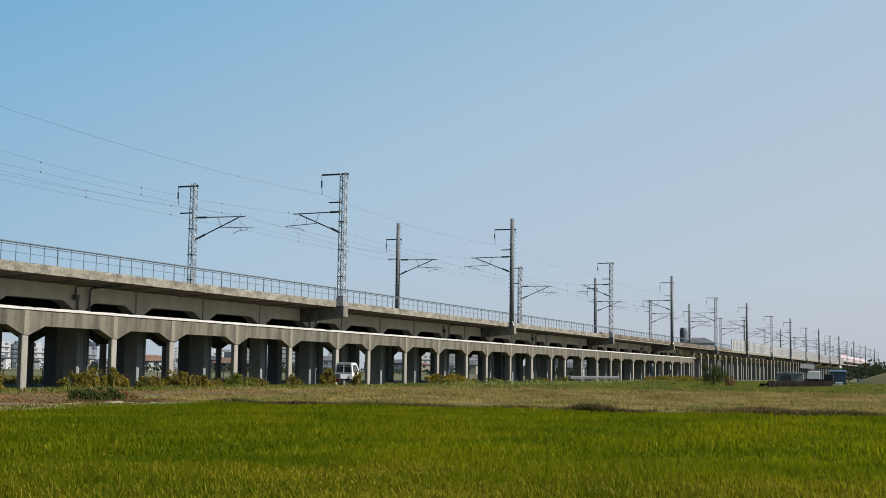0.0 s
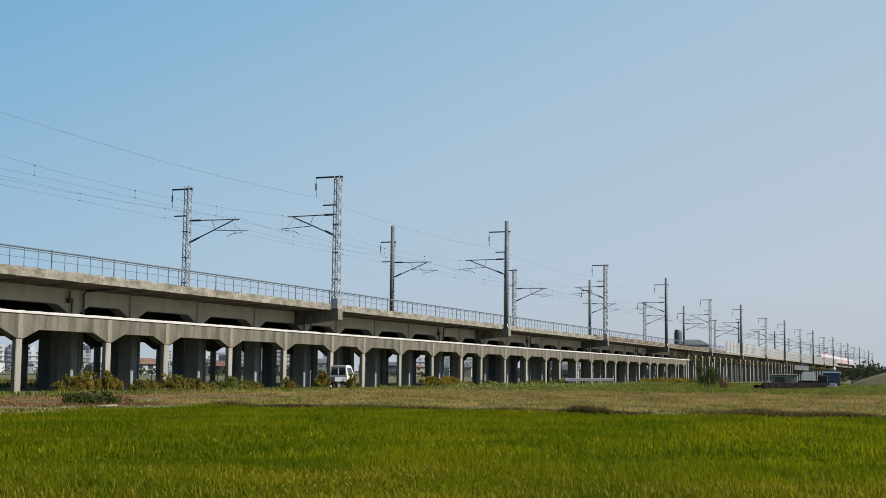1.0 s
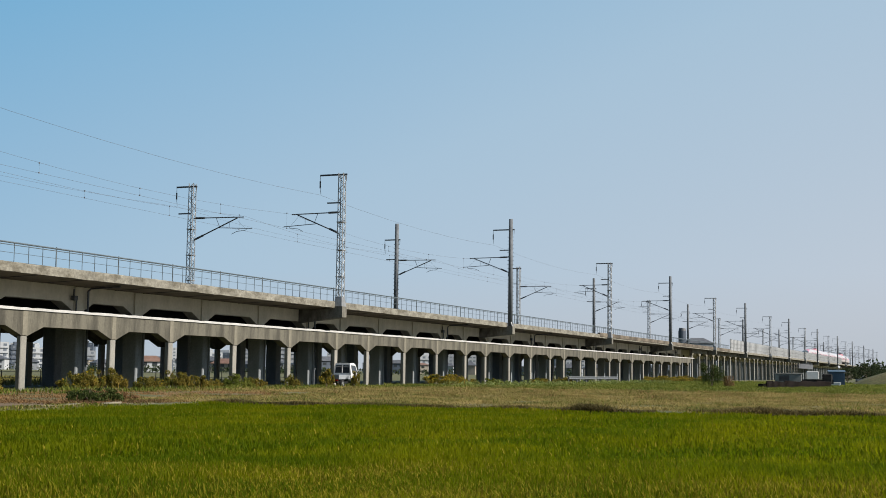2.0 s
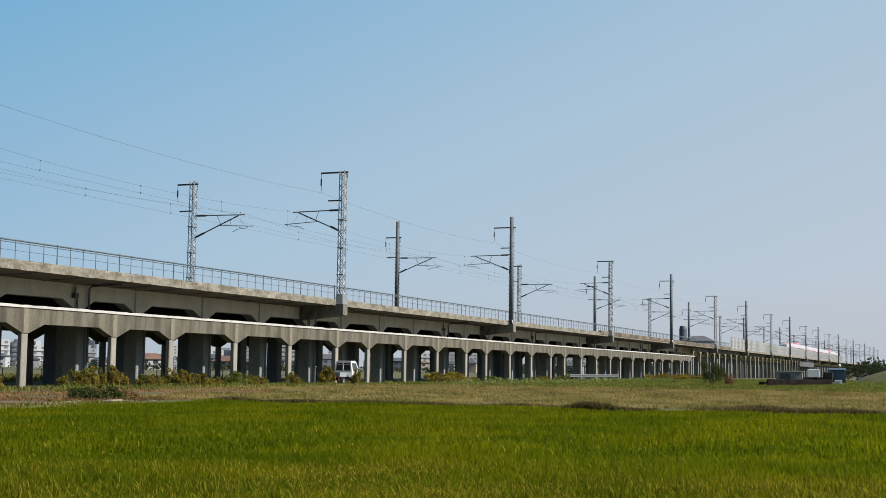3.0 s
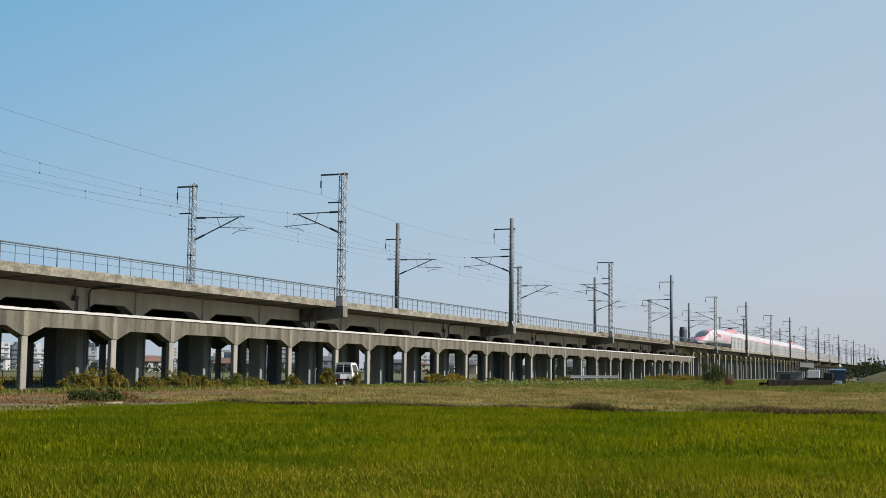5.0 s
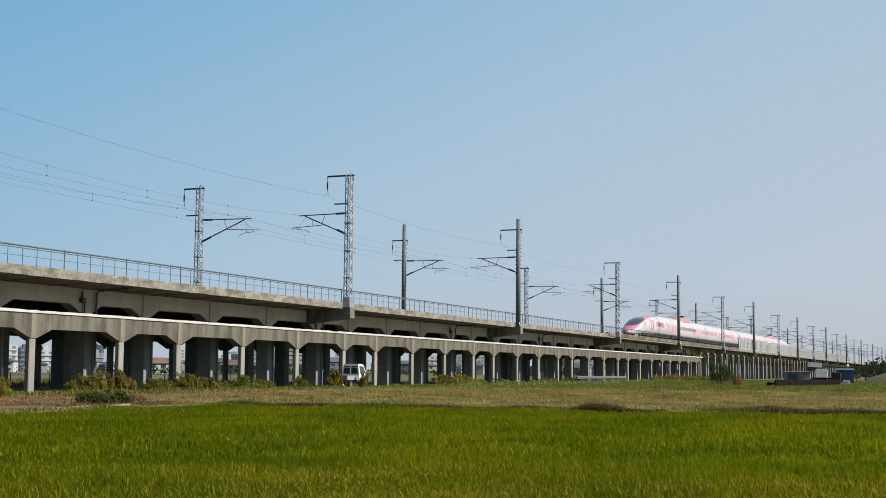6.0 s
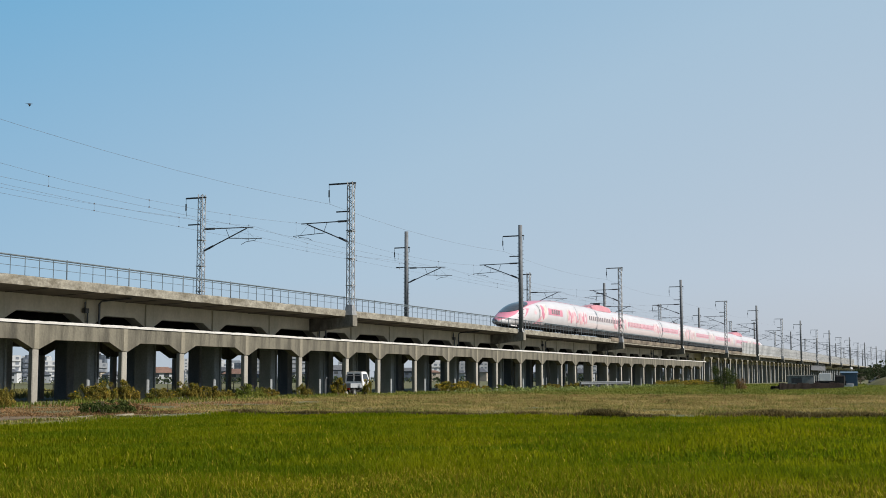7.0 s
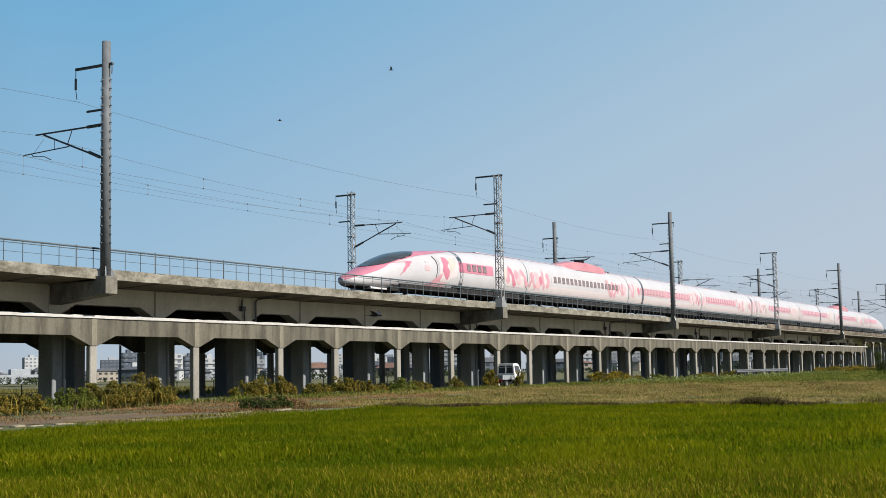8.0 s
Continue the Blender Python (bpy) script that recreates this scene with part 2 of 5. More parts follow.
# ---- building blocks ----
class Build:
    """Collects corners and faces of one mesh."""

    def __init__(self):
        self.v, self.f, self.s = [], [], []

    def add(self, vs, fs, slot=0):
        k = len(self.v)
        self.v += [tuple(p) for p in vs]
        self.f += [tuple(i + k for i in face) for face in fs]
        self.s += [slot] * len(fs)
        return self

    def box(self, x0, x1, y0, y1, z0, z1, slot=0):
        vs = [(x, y, z) for z in (z0, z1) for x, y in ((x0, y0), (x1, y0), (x1, y1), (x0, y1))]
        return self.add(vs, [(3, 2, 1, 0), (4, 5, 6, 7), (0, 1, 5, 4), (1, 2, 6, 5), (2, 3, 7, 6), (3, 0, 4, 7)], slot)

    def soft_box(self, x0, x1, y0, y1, z0, z1, b=0.02, slot=0):
        """A box with its upright and top edges cut off."""
        def ring(d, z):
            return [(x0 + d, y0, z), (x1 - d, y0, z), (x1, y0 + d, z), (x1, y1 - d, z), (x1 - d, y1, z), (x0 + d, y1, z), (x0, y1 - d, z), (x0, y0 + d, z)]
        top = [(min(max(x, x0 + b), x1 - b), min(max(y, y0 + b), y1 - b), z1) for x, y, _ in ring(b, z1)]
        vs = ring(b, z0) + ring(b, z1 - b) + top
        fs = [tuple(range(7, -1, -1)), tuple(range(16, 24))]
        for k in (0, 8):
            fs += [(k + i, k + (i + 1) % 8, k + 8 + (i + 1) % 8, k + 8 + i) for i in range(8)]
        return self.add(vs, fs, slot)

    def prism_y(self, outline, y0, y1, slot=0):
        """An outline in x and z, drawn out from y0 to y1."""
        n = len(outline)
        vs = [(x, y0, z) for x, z in outline] + [(x, y1, z) for x, z in outline]
        fs = [tuple(range(n)), tuple(range(2 * n - 1, n - 1, -1))] + [(i, n + i, n + (i + 1) % n, (i + 1) % n) for i in range(n)]
        return self.add(vs, fs, slot)

    def prism_x(self, outline, x0, x1, slot=0):
        n = len(outline)
        vs = [(x0, y, z) for y, z in outline] + [(x1, y, z) for y, z in outline]
        fs = [tuple(range(n - 1, -1, -1)), tuple(range(n, 2 * n))] + [(i, (i + 1) % n, n + (i + 1) % n, n + i) for i in range(n)]
        return self.add(vs, fs, slot)

    def tube(self, points, r, sides=6, r1=None, slot=0):
        """A round bar along points; r1 is its radius at the far end."""
        pts = [Vector(p) for p in points]
        vs, fs = [], []
        for i, p in enumerate(pts):
            d = (pts[min(i + 1, len(pts) - 1)] - pts[max(i - 1, 0)]).normalized()
            a = d.cross(Vector((0, 0, 1)) if abs(d.z) < 0.9 else Vector((1, 0, 0))).normalized()
            b = d.cross(a)
            rr = r if r1 is None else r + (r1 - r) * i / (len(pts) - 1)
            vs += [p + rr * (math.cos(q) * a + math.sin(q) * b) for q in (2 * math.pi * k / sides for k in range(sides))]
        for i in range(len(pts) - 1):
            fs += [(i * sides + k, i * sides + (k + 1) % sides, (i + 1) * sides + (k + 1) % sides, (i + 1) * sides + k) for k in range(sides)]
        fs += [tuple(range(sides - 1, -1, -1)), tuple((len(pts) - 1) * sides + k for k in range(sides))]
        return self.add(vs, fs, slot)

    def mesh(self, name, mats, smooth=False):
        me = bpy.data.meshes.new(name)
        me.from_pydata(self.v, [], self.f)
        for m in mats if isinstance(mats, (list, tuple)) else [mats]:
            me.materials.append(m)
        me.polygons.foreach_set("material_index", self.s)
        me.polygons.foreach_set("use_smooth", [smooth] * len(self.f))
        me.update()
        bm = bmesh.new()
        bm.from_mesh(me)
        bmesh.ops.recalc_face_normals(bm, faces=bm.faces)
        bm.to_mesh(me)
        bm.free()
        return me


def part(name, build, mats, parent=None, label="", smooth=False, at=None):
    me = build.mesh(name, mats, smooth) if isinstance(build, Build) else build
    ob = new(name, me)
    if parent:
        ob.parent = parent
    if at is not None:
        ob.matrix_basis = at
    return tagged(ob, label)


def thing(name, label, category, group="", kind="", at=None):
    ob = new(name)
    if at is not None:
        ob.matrix_basis = at
    return tagged(ob, label, category, group, kind)


def sheet(name, verts, faces, mat):
    """A mesh of many loose small faces, from arrays."""
    me = bpy.data.meshes.new(name)
    me.vertices.add(len(verts))
    me.vertices.foreach_set("co", verts.astype(np.float32).ravel())
    n = faces.shape[1]
    me.loops.add(faces.size)
    me.loops.foreach_set("vertex_index", faces.astype(np.int32).ravel())
    me.polygons.add(len(faces))
    me.polygons.foreach_set("loop_start", np.arange(0, faces.size, n, dtype=np.int32))
    me.materials.append(mat)
    me.update(calc_edges=True)
    return me


def blades(name, roots, height, width, lean, mat, rng, clump=0.0):
    """Bent grass blades at the roots: each a strip that ends in a point."""
    n = len(roots)
    turn = rng.uniform(0, 2 * math.pi, n)
    h = height if np.ndim(height) else np.full(n, height)
    h = h * rng.uniform(0.7, 1.15, n)
    if clump:
        x, y = roots[:, 0], roots[:, 1]
        h = h * (1 + clump * (np.sin(x * 1.7 + 2 * np.sin(y * 0.9)) + np.sin(y * 2.3 + 1.5 * np.sin(x * 1.1))) / 2)
    ln = lean * rng.uniform(0.2, 1.3, n) * h
    out = np.stack([np.cos(turn), np.sin(turn), np.zeros(n)], 1)
    side = np.stack([-np.sin(turn), np.cos(turn), np.zeros(n)], 1)
    up = np.array([0, 0, 1.0])
    w = (width * rng.uniform(0.7, 1.3, n))[:, None]
    mid = roots + up * (0.6 * h)[:, None] + out * (0.3 * ln)[:, None]
    tip = roots + up * h[:, None] * 0.97 + out * ln[:, None]
    verts = np.stack([roots - side * w * 0.6, roots + side * w * 0.6, mid + side * w, mid - side * w, tip], 1).reshape(-1, 3)
    k = np.arange(n)[:, None] * 5
    tri = np.concatenate([k + np.array([[0, 1, 2]]), k + np.array([[0, 2, 3]]), k + np.array([[3, 2, 4]])], 0)
    return sheet(name, verts, tri, mat)


# ---- plan ----
GROUND = 0.28                    # the land round the viaduct
PADDY = -0.42                    # the mud of the rice field
FIELD_X, FIELD_Y = 41.6, 25.6    # where the rice ends
EDGE = 44.2                      # near edge of the deck
FAR_EDGE = 57.9
DECK_TOP, DECK_LOW = 6.8, 6.3
RAIL_Z = 7.40                    # the floor line from which the train is built
RAIL_TOP = 7.27
TRACK_Y = 48.9
FAR_TRACK_Y = 53.2
BLOCK = 29.2                     # one frame of three spans and the short span that follows
SPAN, GAP_SPAN = 7.75, 5.95
LOW_Y = 45.0                     # face of the low frame
LOW_END = 241.6
LOW_SHIFT = 0.36                 # the low frame stands a little further along than the girders
LINE_START, LINE_END = -48.3, 1150.0
MAST_PITCH = 42.91
COLUMNS = sorted(39.35 + BLOCK * b + SPAN * c for b in range(-3, 39) for c in range(4))
NEAR_MAST_Y = 43.95              # the near masts stand on blocks that jut out from the deck
MAST_FOOT = 6.42
MASTS = [(k, 91.36 + MAST_PITCH * (k - 1) - (0.88 if k % 2 == 0 else 0)) for k in range(-1, 20)]
NEAR_MASTS = [(k, 0.98986 * s) for k, s in MASTS]


def ground():
    b = Build()
    far = 4500.0
    xs = [-far, -300, -40, 3.0, FIELD_X, 60, 400, far]
    ys = [-far, -400, -60, -30, FIELD_Y, 60, 400, far]
    k = {}
    for i, x in enumerate(xs):
        for j, y in enumerate(ys):
            k[i, j] = len(b.v)
            b.v.append((x, y, GROUND))
    for i in range(len(xs) - 1):
        for j in range(len(ys) - 1):
            if i == 3 and j == 3:
                continue
            b.f.append((k[i, j], k[i + 1, j], k[i + 1, j + 1], k[i, j + 1]))
            b.s.append(0)
    # the sunken paddy with its sloping banks
    x0, x1, y0, y1, d = 3.0, FIELD_X, -30.0, FIELD_Y, 0.35
    b.add([(x0, y0, GROUND), (x1, y0, GROUND), (x1, y1, GROUND), (x0, y1, GROUND),
           (x0 + d, y0 + d, PADDY), (x1 - d, y0 + d, PADDY), (x1 - d, y1 - d, PADDY), (x0 + d, y1 - d, PADDY)],
          [(0, 1, 5, 4), (1, 2, 6, 5), (2, 3, 7, 6), (3, 0, 4, 7)])
    b.add([(x0 + d, y0 + d, PADDY), (x1 - d, y0 + d, PADDY), (x1 - d, y1 - d, PADDY), (x0 + d, y1 - d, PADDY)], [(0, 1, 2, 3)], 1)
    tagged(part("ground", b, [EARTH, SOIL]), "flat grassy farmland round a sunken rice paddy", "ground", kind="structure")
    p = Build()
    rng = random.Random(3)
    n = 60
    near = [(-60 + 97 * i / n, 26.9 + 0.5 * rng.random()) for i in range(n + 1)]
    away = [(x, y + 4.0 + 0.8 * rng.random()) for x, y in near]
    p.v = [(x, y, GROUND + 0.012) for x, y in near + away]
    p.f = [(i, i + 1, n + 2 + i, n + 1 + i) for i in range(n)]
    p.s = [0] * n
    tagged(part("dirt_track", p, TRACK), "reddish brown dry dirt farm track beside the paddy", "track", kind="structure")
    kerb = thing("field_kerb", "low broken pale concrete kerb along the farm track", "kerb", kind="structure")
    x = -40.0
    while x < 41:
        w = rng.uniform(0.25, 0.8)
        if rng.random() < 0.92 - max(0, (x - 32) / 30):
            h = rng.uniform(-0.02, 0.06)
            part("kerb_stone", Build().soft_box(0, w, 0, rng.uniform(0.18, 0.42), -0.3, h, 0.03), STONE, kerb, at=pose(x, 26.25 + rng.uniform(-0.22, 0.22), GROUND, rng.uniform(-5, 5), rng.uniform(-2, 2), rng.uniform(-7, 7)))
        x += w + rng.uniform(0.0, 0.12)


STONE = material("kerb_concrete", (0.1473, 0.1258, 0.08302), (0.238, 0.2044, 0.137), 0.95, 1.5, 10, 0.2, 0.01, per="object")


def haunched(x0, x1, low, deep, top, y0, y1, run=1.5, foot=0.3):
    """A beam that thickens towards both ends."""
    r = min(run, (x1 - x0) * 0.3)
    return Build().prism_y([(x0, top), (x0, deep), (x0 + foot, deep), (x0 + r, low), (x1 - r, low), (x1 - foot, deep), (x1, deep), (x1, top)], y0, y1)


def viaduct():
    v = thing("viaduct", "weathered two-tier concrete railway viaduct on rows of columns", "viaduct", kind="structure")
    # deck in lengths of one frame, each with its own fascia
    rng = random.Random(17)
    deck = Build()
    n = 58
    for i in range(n + 1):
        chip = [rng.gauss(0, 0.016) - (0.05 if rng.random() < 0.07 else 0) for _ in range(3)]
        for y, z in ((EDGE, DECK_LOW + 0.5 * chip[0]), (EDGE + 0.4 * chip[1], DECK_TOP - 0.04 + chip[2]), (EDGE + 0.05, DECK_TOP + 0.6 * chip[2]), (EDGE + 0.35, DECK_TOP), (EDGE + 0.35, DECK_TOP - 0.15),
                     (FAR_EDGE - 0.35, DECK_TOP - 0.15), (FAR_EDGE - 0.35, DECK_TOP), (FAR_EDGE, DECK_TOP), (FAR_EDGE, DECK_LOW), (FAR_EDGE - 3, DECK_LOW - 0.12), (EDGE + 3, DECK_LOW - 0.12), (EDGE + 0.22, DECK_LOW + 0.02)):
            deck.v.append(((BLOCK - 0.02) * i / n, y, z))
    for i in range(n):
        for j in range(12):
            deck.f.append((12 * i + j, 12 * i + (j + 1) % 12, 12 * i + 12 + (j + 1) % 12, 12 * i + 12 + j))
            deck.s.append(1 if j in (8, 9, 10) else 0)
    deck.add(deck.v[:12], [tuple(range(12))]).add(deck.v[12 * n:12 * n + 12], [tuple(range(12))])
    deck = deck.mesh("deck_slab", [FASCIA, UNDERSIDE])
    girder = haunched(0, SPAN, 5.27, 4.68, DECK_LOW - 0.1, 0, 0.75).mesh("girder", GIRDER)
    girder_gap = haunched(0, GAP_SPAN, 5.27, 4.68, DECK_LOW - 0.1, 0, 0.75).mesh("girder_short", GIRDER)
    pier = Build().soft_box(-0.42, 0.42, -0.06, 0.95, 0, 4.65 - GROUND + 0.2, 0.05).mesh("pier", PIER)
    head = Build().box(-0.42, 0.42, -0.06, 0.9, 4.66, 6.13).mesh("girder_post", GIRDER)
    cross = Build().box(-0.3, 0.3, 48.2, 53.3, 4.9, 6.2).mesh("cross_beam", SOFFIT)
    x = LINE_START
    while x < LINE_END:
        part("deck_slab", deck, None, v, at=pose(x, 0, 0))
        x += BLOCK
    for c0, c1 in zip(COLUMNS, COLUMNS[1:]):
        if c0 > 620:
            break
        for y in (47.3, 53.4):
            part("girder", girder if c1 - c0 > 7 else girder_gap, None, v, at=pose(c0, y, 0))
            part("pier", pier, None, v, at=pose(c0 + 0.25, y - 0.05, GROUND - 0.2))
            part("girder_post", head, None, v, at=pose(c0, y - 0.05, 0))
        if c0 < 420:
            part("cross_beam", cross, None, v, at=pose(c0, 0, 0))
    far = Build()
    for c in COLUMNS:
        if c > 620:
            far.box(c - 0.42, c + 0.42, 47.3, 48.2, 0, 5.2)
    far.box(625, LINE_END, 47.3, 48.0, 5.1, 6.2)
    far.box(625, LINE_END, 54.1, 54.8, 5.1, 6.2)
    tagged(part("far_piers", far, CONCRETE, v), kind="stuff")
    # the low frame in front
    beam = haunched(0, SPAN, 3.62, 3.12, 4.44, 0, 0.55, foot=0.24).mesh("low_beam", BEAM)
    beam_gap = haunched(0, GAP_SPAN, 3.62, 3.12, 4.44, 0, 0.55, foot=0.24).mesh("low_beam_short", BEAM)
    post = Build().soft_box(-0.24, 0.24, 0, 0.30, 0, 3.12 - GROUND + 0.2, 0.04).mesh("low_column", COLUMN)
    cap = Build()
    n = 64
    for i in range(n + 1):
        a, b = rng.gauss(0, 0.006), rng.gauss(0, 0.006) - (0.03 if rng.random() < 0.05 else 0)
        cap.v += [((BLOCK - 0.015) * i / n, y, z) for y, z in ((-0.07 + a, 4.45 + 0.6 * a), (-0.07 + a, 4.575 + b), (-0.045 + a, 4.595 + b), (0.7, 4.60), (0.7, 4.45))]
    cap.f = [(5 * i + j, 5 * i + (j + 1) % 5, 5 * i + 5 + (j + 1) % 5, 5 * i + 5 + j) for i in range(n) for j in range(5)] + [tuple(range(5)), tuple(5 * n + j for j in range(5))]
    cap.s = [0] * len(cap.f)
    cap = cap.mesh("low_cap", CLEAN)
    for c0, c1 in zip(COLUMNS, COLUMNS[1:]):
        if c1 > LOW_END + 1:
            break
        for y in (LOW_Y, 55.6):
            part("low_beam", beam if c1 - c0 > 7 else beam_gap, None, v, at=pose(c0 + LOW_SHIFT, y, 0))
            part("low_column", post, None, v, at=pose(c0 + LOW_SHIFT, y + 0.02, GROUND - 0.2))
    strip = Build().soft_box(-0.19, 0.19, -0.018, 0.05, 3.13, 4.43, 0.01).mesh("beam_strip", CONCRETE)
    for c in COLUMNS:
        if c < LOW_END:
            part("beam_strip", strip, None, v, at=pose(c + LOW_SHIFT, LOW_Y, 0))
    last = max(c for c in COLUMNS if c < LOW_END) + LOW_SHIFT
    part("low_column", post, None, v, at=pose(last, LOW_Y + 0.02, GROUND - 0.2))
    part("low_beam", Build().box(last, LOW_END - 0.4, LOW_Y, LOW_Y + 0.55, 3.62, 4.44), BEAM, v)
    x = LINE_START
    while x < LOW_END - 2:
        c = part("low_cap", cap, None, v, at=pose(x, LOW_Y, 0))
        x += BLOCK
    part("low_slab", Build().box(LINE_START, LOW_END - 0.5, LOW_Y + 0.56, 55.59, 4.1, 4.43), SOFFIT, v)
    # beyond the low frame the front row carries the deck edge
    tall = haunched(0, SPAN, 5.5, 5.0, 6.25, 0, 0.5).mesh("edge_beam", CONCRETE)
    tall_gap = haunched(0, GAP_SPAN, 5.5, 5.0, 6.25, 0, 0.5).mesh("edge_beam_short", CONCRETE)
    slim = Build().soft_box(-0.24, 0.24, 0, 0.30, 0, 5.0 - GROUND + 0.2, 0.04).mesh("edge_column", COLUMN)
    for c0, c1 in zip(COLUMNS, COLUMNS[1:]):
        if LOW_END < c0 < 425:
            part("edge_beam", tall if c1 - c0 > 7 else tall_gap, None, v, at=pose(c0, 45.3, 0))
            part("edge_column", slim, None, v, at=pose(c0, 45.28, GROUND - 0.2))
    # brackets and plinths of the near and far masts
    bracket = Build().prism_x([(-0.64, 5.58), (-0.61, 5.55), (3.1, 5.18), (3.1, 6.2), (0.06, 6.2), (0.06, MAST_FOOT), (-0.61, MAST_FOOT), (-0.64, MAST_FOOT - 0.03)], -0.40, 0.40).mesh("mast_bracket", PLINTH)
    for k, s in NEAR_MASTS:
        part("mast_bracket", bracket, None, v, at=pose(s, EDGE, 0))
    for k, s in MASTS:
        part("mast_bracket", bracket, None, v, at=pose(s - 0.88, FAR_EDGE, 0, 0, 0, 180))
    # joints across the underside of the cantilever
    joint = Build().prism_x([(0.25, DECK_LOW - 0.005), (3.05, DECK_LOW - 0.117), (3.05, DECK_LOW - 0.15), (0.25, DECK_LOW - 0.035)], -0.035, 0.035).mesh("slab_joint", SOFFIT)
    for c0, c1 in zip(COLUMNS, COLUMNS[1:]):
        if 25 < c0 < 240:
            part("slab_joint", joint, None, v, at=pose(c0 + 0.5, EDGE, 0))
            part("slab_joint", joint, None, v, at=pose((c0 + c1) / 2 + 0.5, EDGE, 0))
    # rain pipes under the deck at the frame ends
    pipe = Build()
    pipe.tube([(0, 44.9, 6.2), (0, 46.95, 6.1), (0, 47.12, 5.95)], 0.055)
    pipe = pipe.mesh("rain_pipe", DARKSTEEL)
    down = Build().tube([(0, 47.12, 5.95), (0, 47.12, 0.3)], 0.07)
    for z in (1.6, 3.0, 4.6):
        down.box(-0.11, 0.11, 47.02, 47.24, z - 0.04, z + 0.04)
    down = down.mesh("down_pipe", POLE)
    drain = Build().tube([(0, 47.14, 4.05), (0, 47.14, 0.3)], 0.075).mesh("drain_pipe", PIER)
    for c0, c1 in zip(COLUMNS, COLUMNS[1:]):
        if c1 - c0 < 7 and c0 < 300:
            part("rain_pipe", pipe, None, v, at=pose(c0 + 0.7, 0, 0))
            part("down_pipe", down, None, v, at=pose(c0 + 0.7, 0, 0))
        if c0 < 240:
            part("drain_pipe", drain, None, v, at=pose(c0 + 0.52, 0, 0))
    conduit = Build()
    conduit.tube([(0, 47.15, 6.0), (0, 47.15, 5.55), (0.25, 47.15, 5.4), (0.25, 47.15, 4.6)], 0.05)
    conduit.box(-0.16, 0.16, 46.98, 47.22, 5.35, 5.62)
    conduit = conduit.mesh("drain_box", DARKSTEEL)
    for c0, c1 in zip(COLUMNS, COLUMNS[1:]):
        if c1 - c0 < 7 and c0 < 300:
            part("drain_box", conduit, None, v, at=pose(c0 - 0.6, 0, 0))
    # track bed and rails
    bed = Build()
    for y in (TRACK_Y, FAR_TRACK_Y):
        bed.prism_x([(y - 1.25, DECK_TOP - 0.16), (y - 1.2, RAIL_TOP - 0.2), (y + 1.2, RAIL_TOP - 0.2), (y + 1.25, DECK_TOP - 0.16)], LINE_START, LINE_END)
    part("track_bed", bed, BALLAST, v)
    for y in (TRACK_Y, FAR_TRACK_Y):
        for d in (-0.7175, 0.7175):
            part("rail", Build().box(LINE_START, LINE_END, y + d - 0.035, y + d + 0.035, RAIL_TOP - 0.2, RAIL_TOP), DARKSTEEL, v)
    part("cable_trough", Build().soft_box(171, 281, EDGE - 0.07, EDGE + 0.3, DECK_LOW + 0.2, DECK_TOP + 0.2, 0.03), STAIN, v, "rust-stained cable trough along the deck edge")
    # noise barrier further on
    panel = Build().soft_box(0.05, 1.95, 0.02, 0.07, 0.1, 2.63, 0.01).mesh("barrier_panel", BARRIER)
    stay = Build().box(-0.05, 0.05, -0.04, 0.10, 0.0, 2.7).mesh("barrier_post", GALV)
    cross_rail = Build().box(0.05, 1.95, -0.03, 0.02, 0.9, 0.96).box(0.05, 1.95, -0.03, 0.02, 1.75, 1.81).mesh("barrier_rail", GALV)
    for k in range(150):
        part("barrier_panel", panel, None, v, at=pose(282.3 + 2 * k, EDGE + 0.1, DECK_TOP - 0.3))
        part("barrier_rail", cross_rail, None, v, at=pose(282.3 + 2 * k, EDGE + 0.1, DECK_TOP - 0.3))
        part("barrier_post", stay, None, v, at=pose(282.3 + 2 * k, EDGE + 0.1, DECK_TOP - 0.3))


STAIN = material("rust_stained_concrete", (0.055, 0.042, 0.03), (0.165, 0.135, 0.1), 0.9, 0.9, 8, 0.25, 0.02, stretch=(0.5, 1, 1), streak=0.5)
BARRIER = material("barrier_panel", (0.2615, 0.2658, 0.2701), (0.3137, 0.3182, 0.3225), 0.5, 1, 10, 0.05)


def fence():
    f = thing("parapet_fence", "grey steel tube parapet fence along the viaduct deck", "fence")
    y = EDGE + 0.4
    rails = (1.02, 0.90, 0.5)
    for i, z in enumerate(rails):
        part("rail", Build().tube([(LINE_START, y, DECK_TOP + z), (282, y, DECK_TOP + z)], (0.05, 0.024, 0.013)[i], 6), RAIL, f)
    slim = Build().tube([(0, 0, -0.1), (0, 0, 1.0)], 0.02, 5).mesh("post", RAIL)
    stout = Build().tube([(0, 0, -0.1), (0, 0, 1.1)], 0.035, 6).mesh("main_post", RAIL)
    k = -33
    while 57.02 + 1.12 * k < 282:
        part("main_post" if k % 5 == 0 else "post", stout if k % 5 == 0 else slim, None, f, at=pose(57.02 + 1.12 * k, y, DECK_TOP))
        k += 1
    g = thing("parapet_fence", "grey steel tube parapet fence along the far deck edge", "fence")
    y = FAR_EDGE - 0.4
    part("rail", Build().tube([(LINE_START, y, DECK_TOP + 1), (600, y, DECK_TOP + 1)], 0.03, 5), RAIL, g)


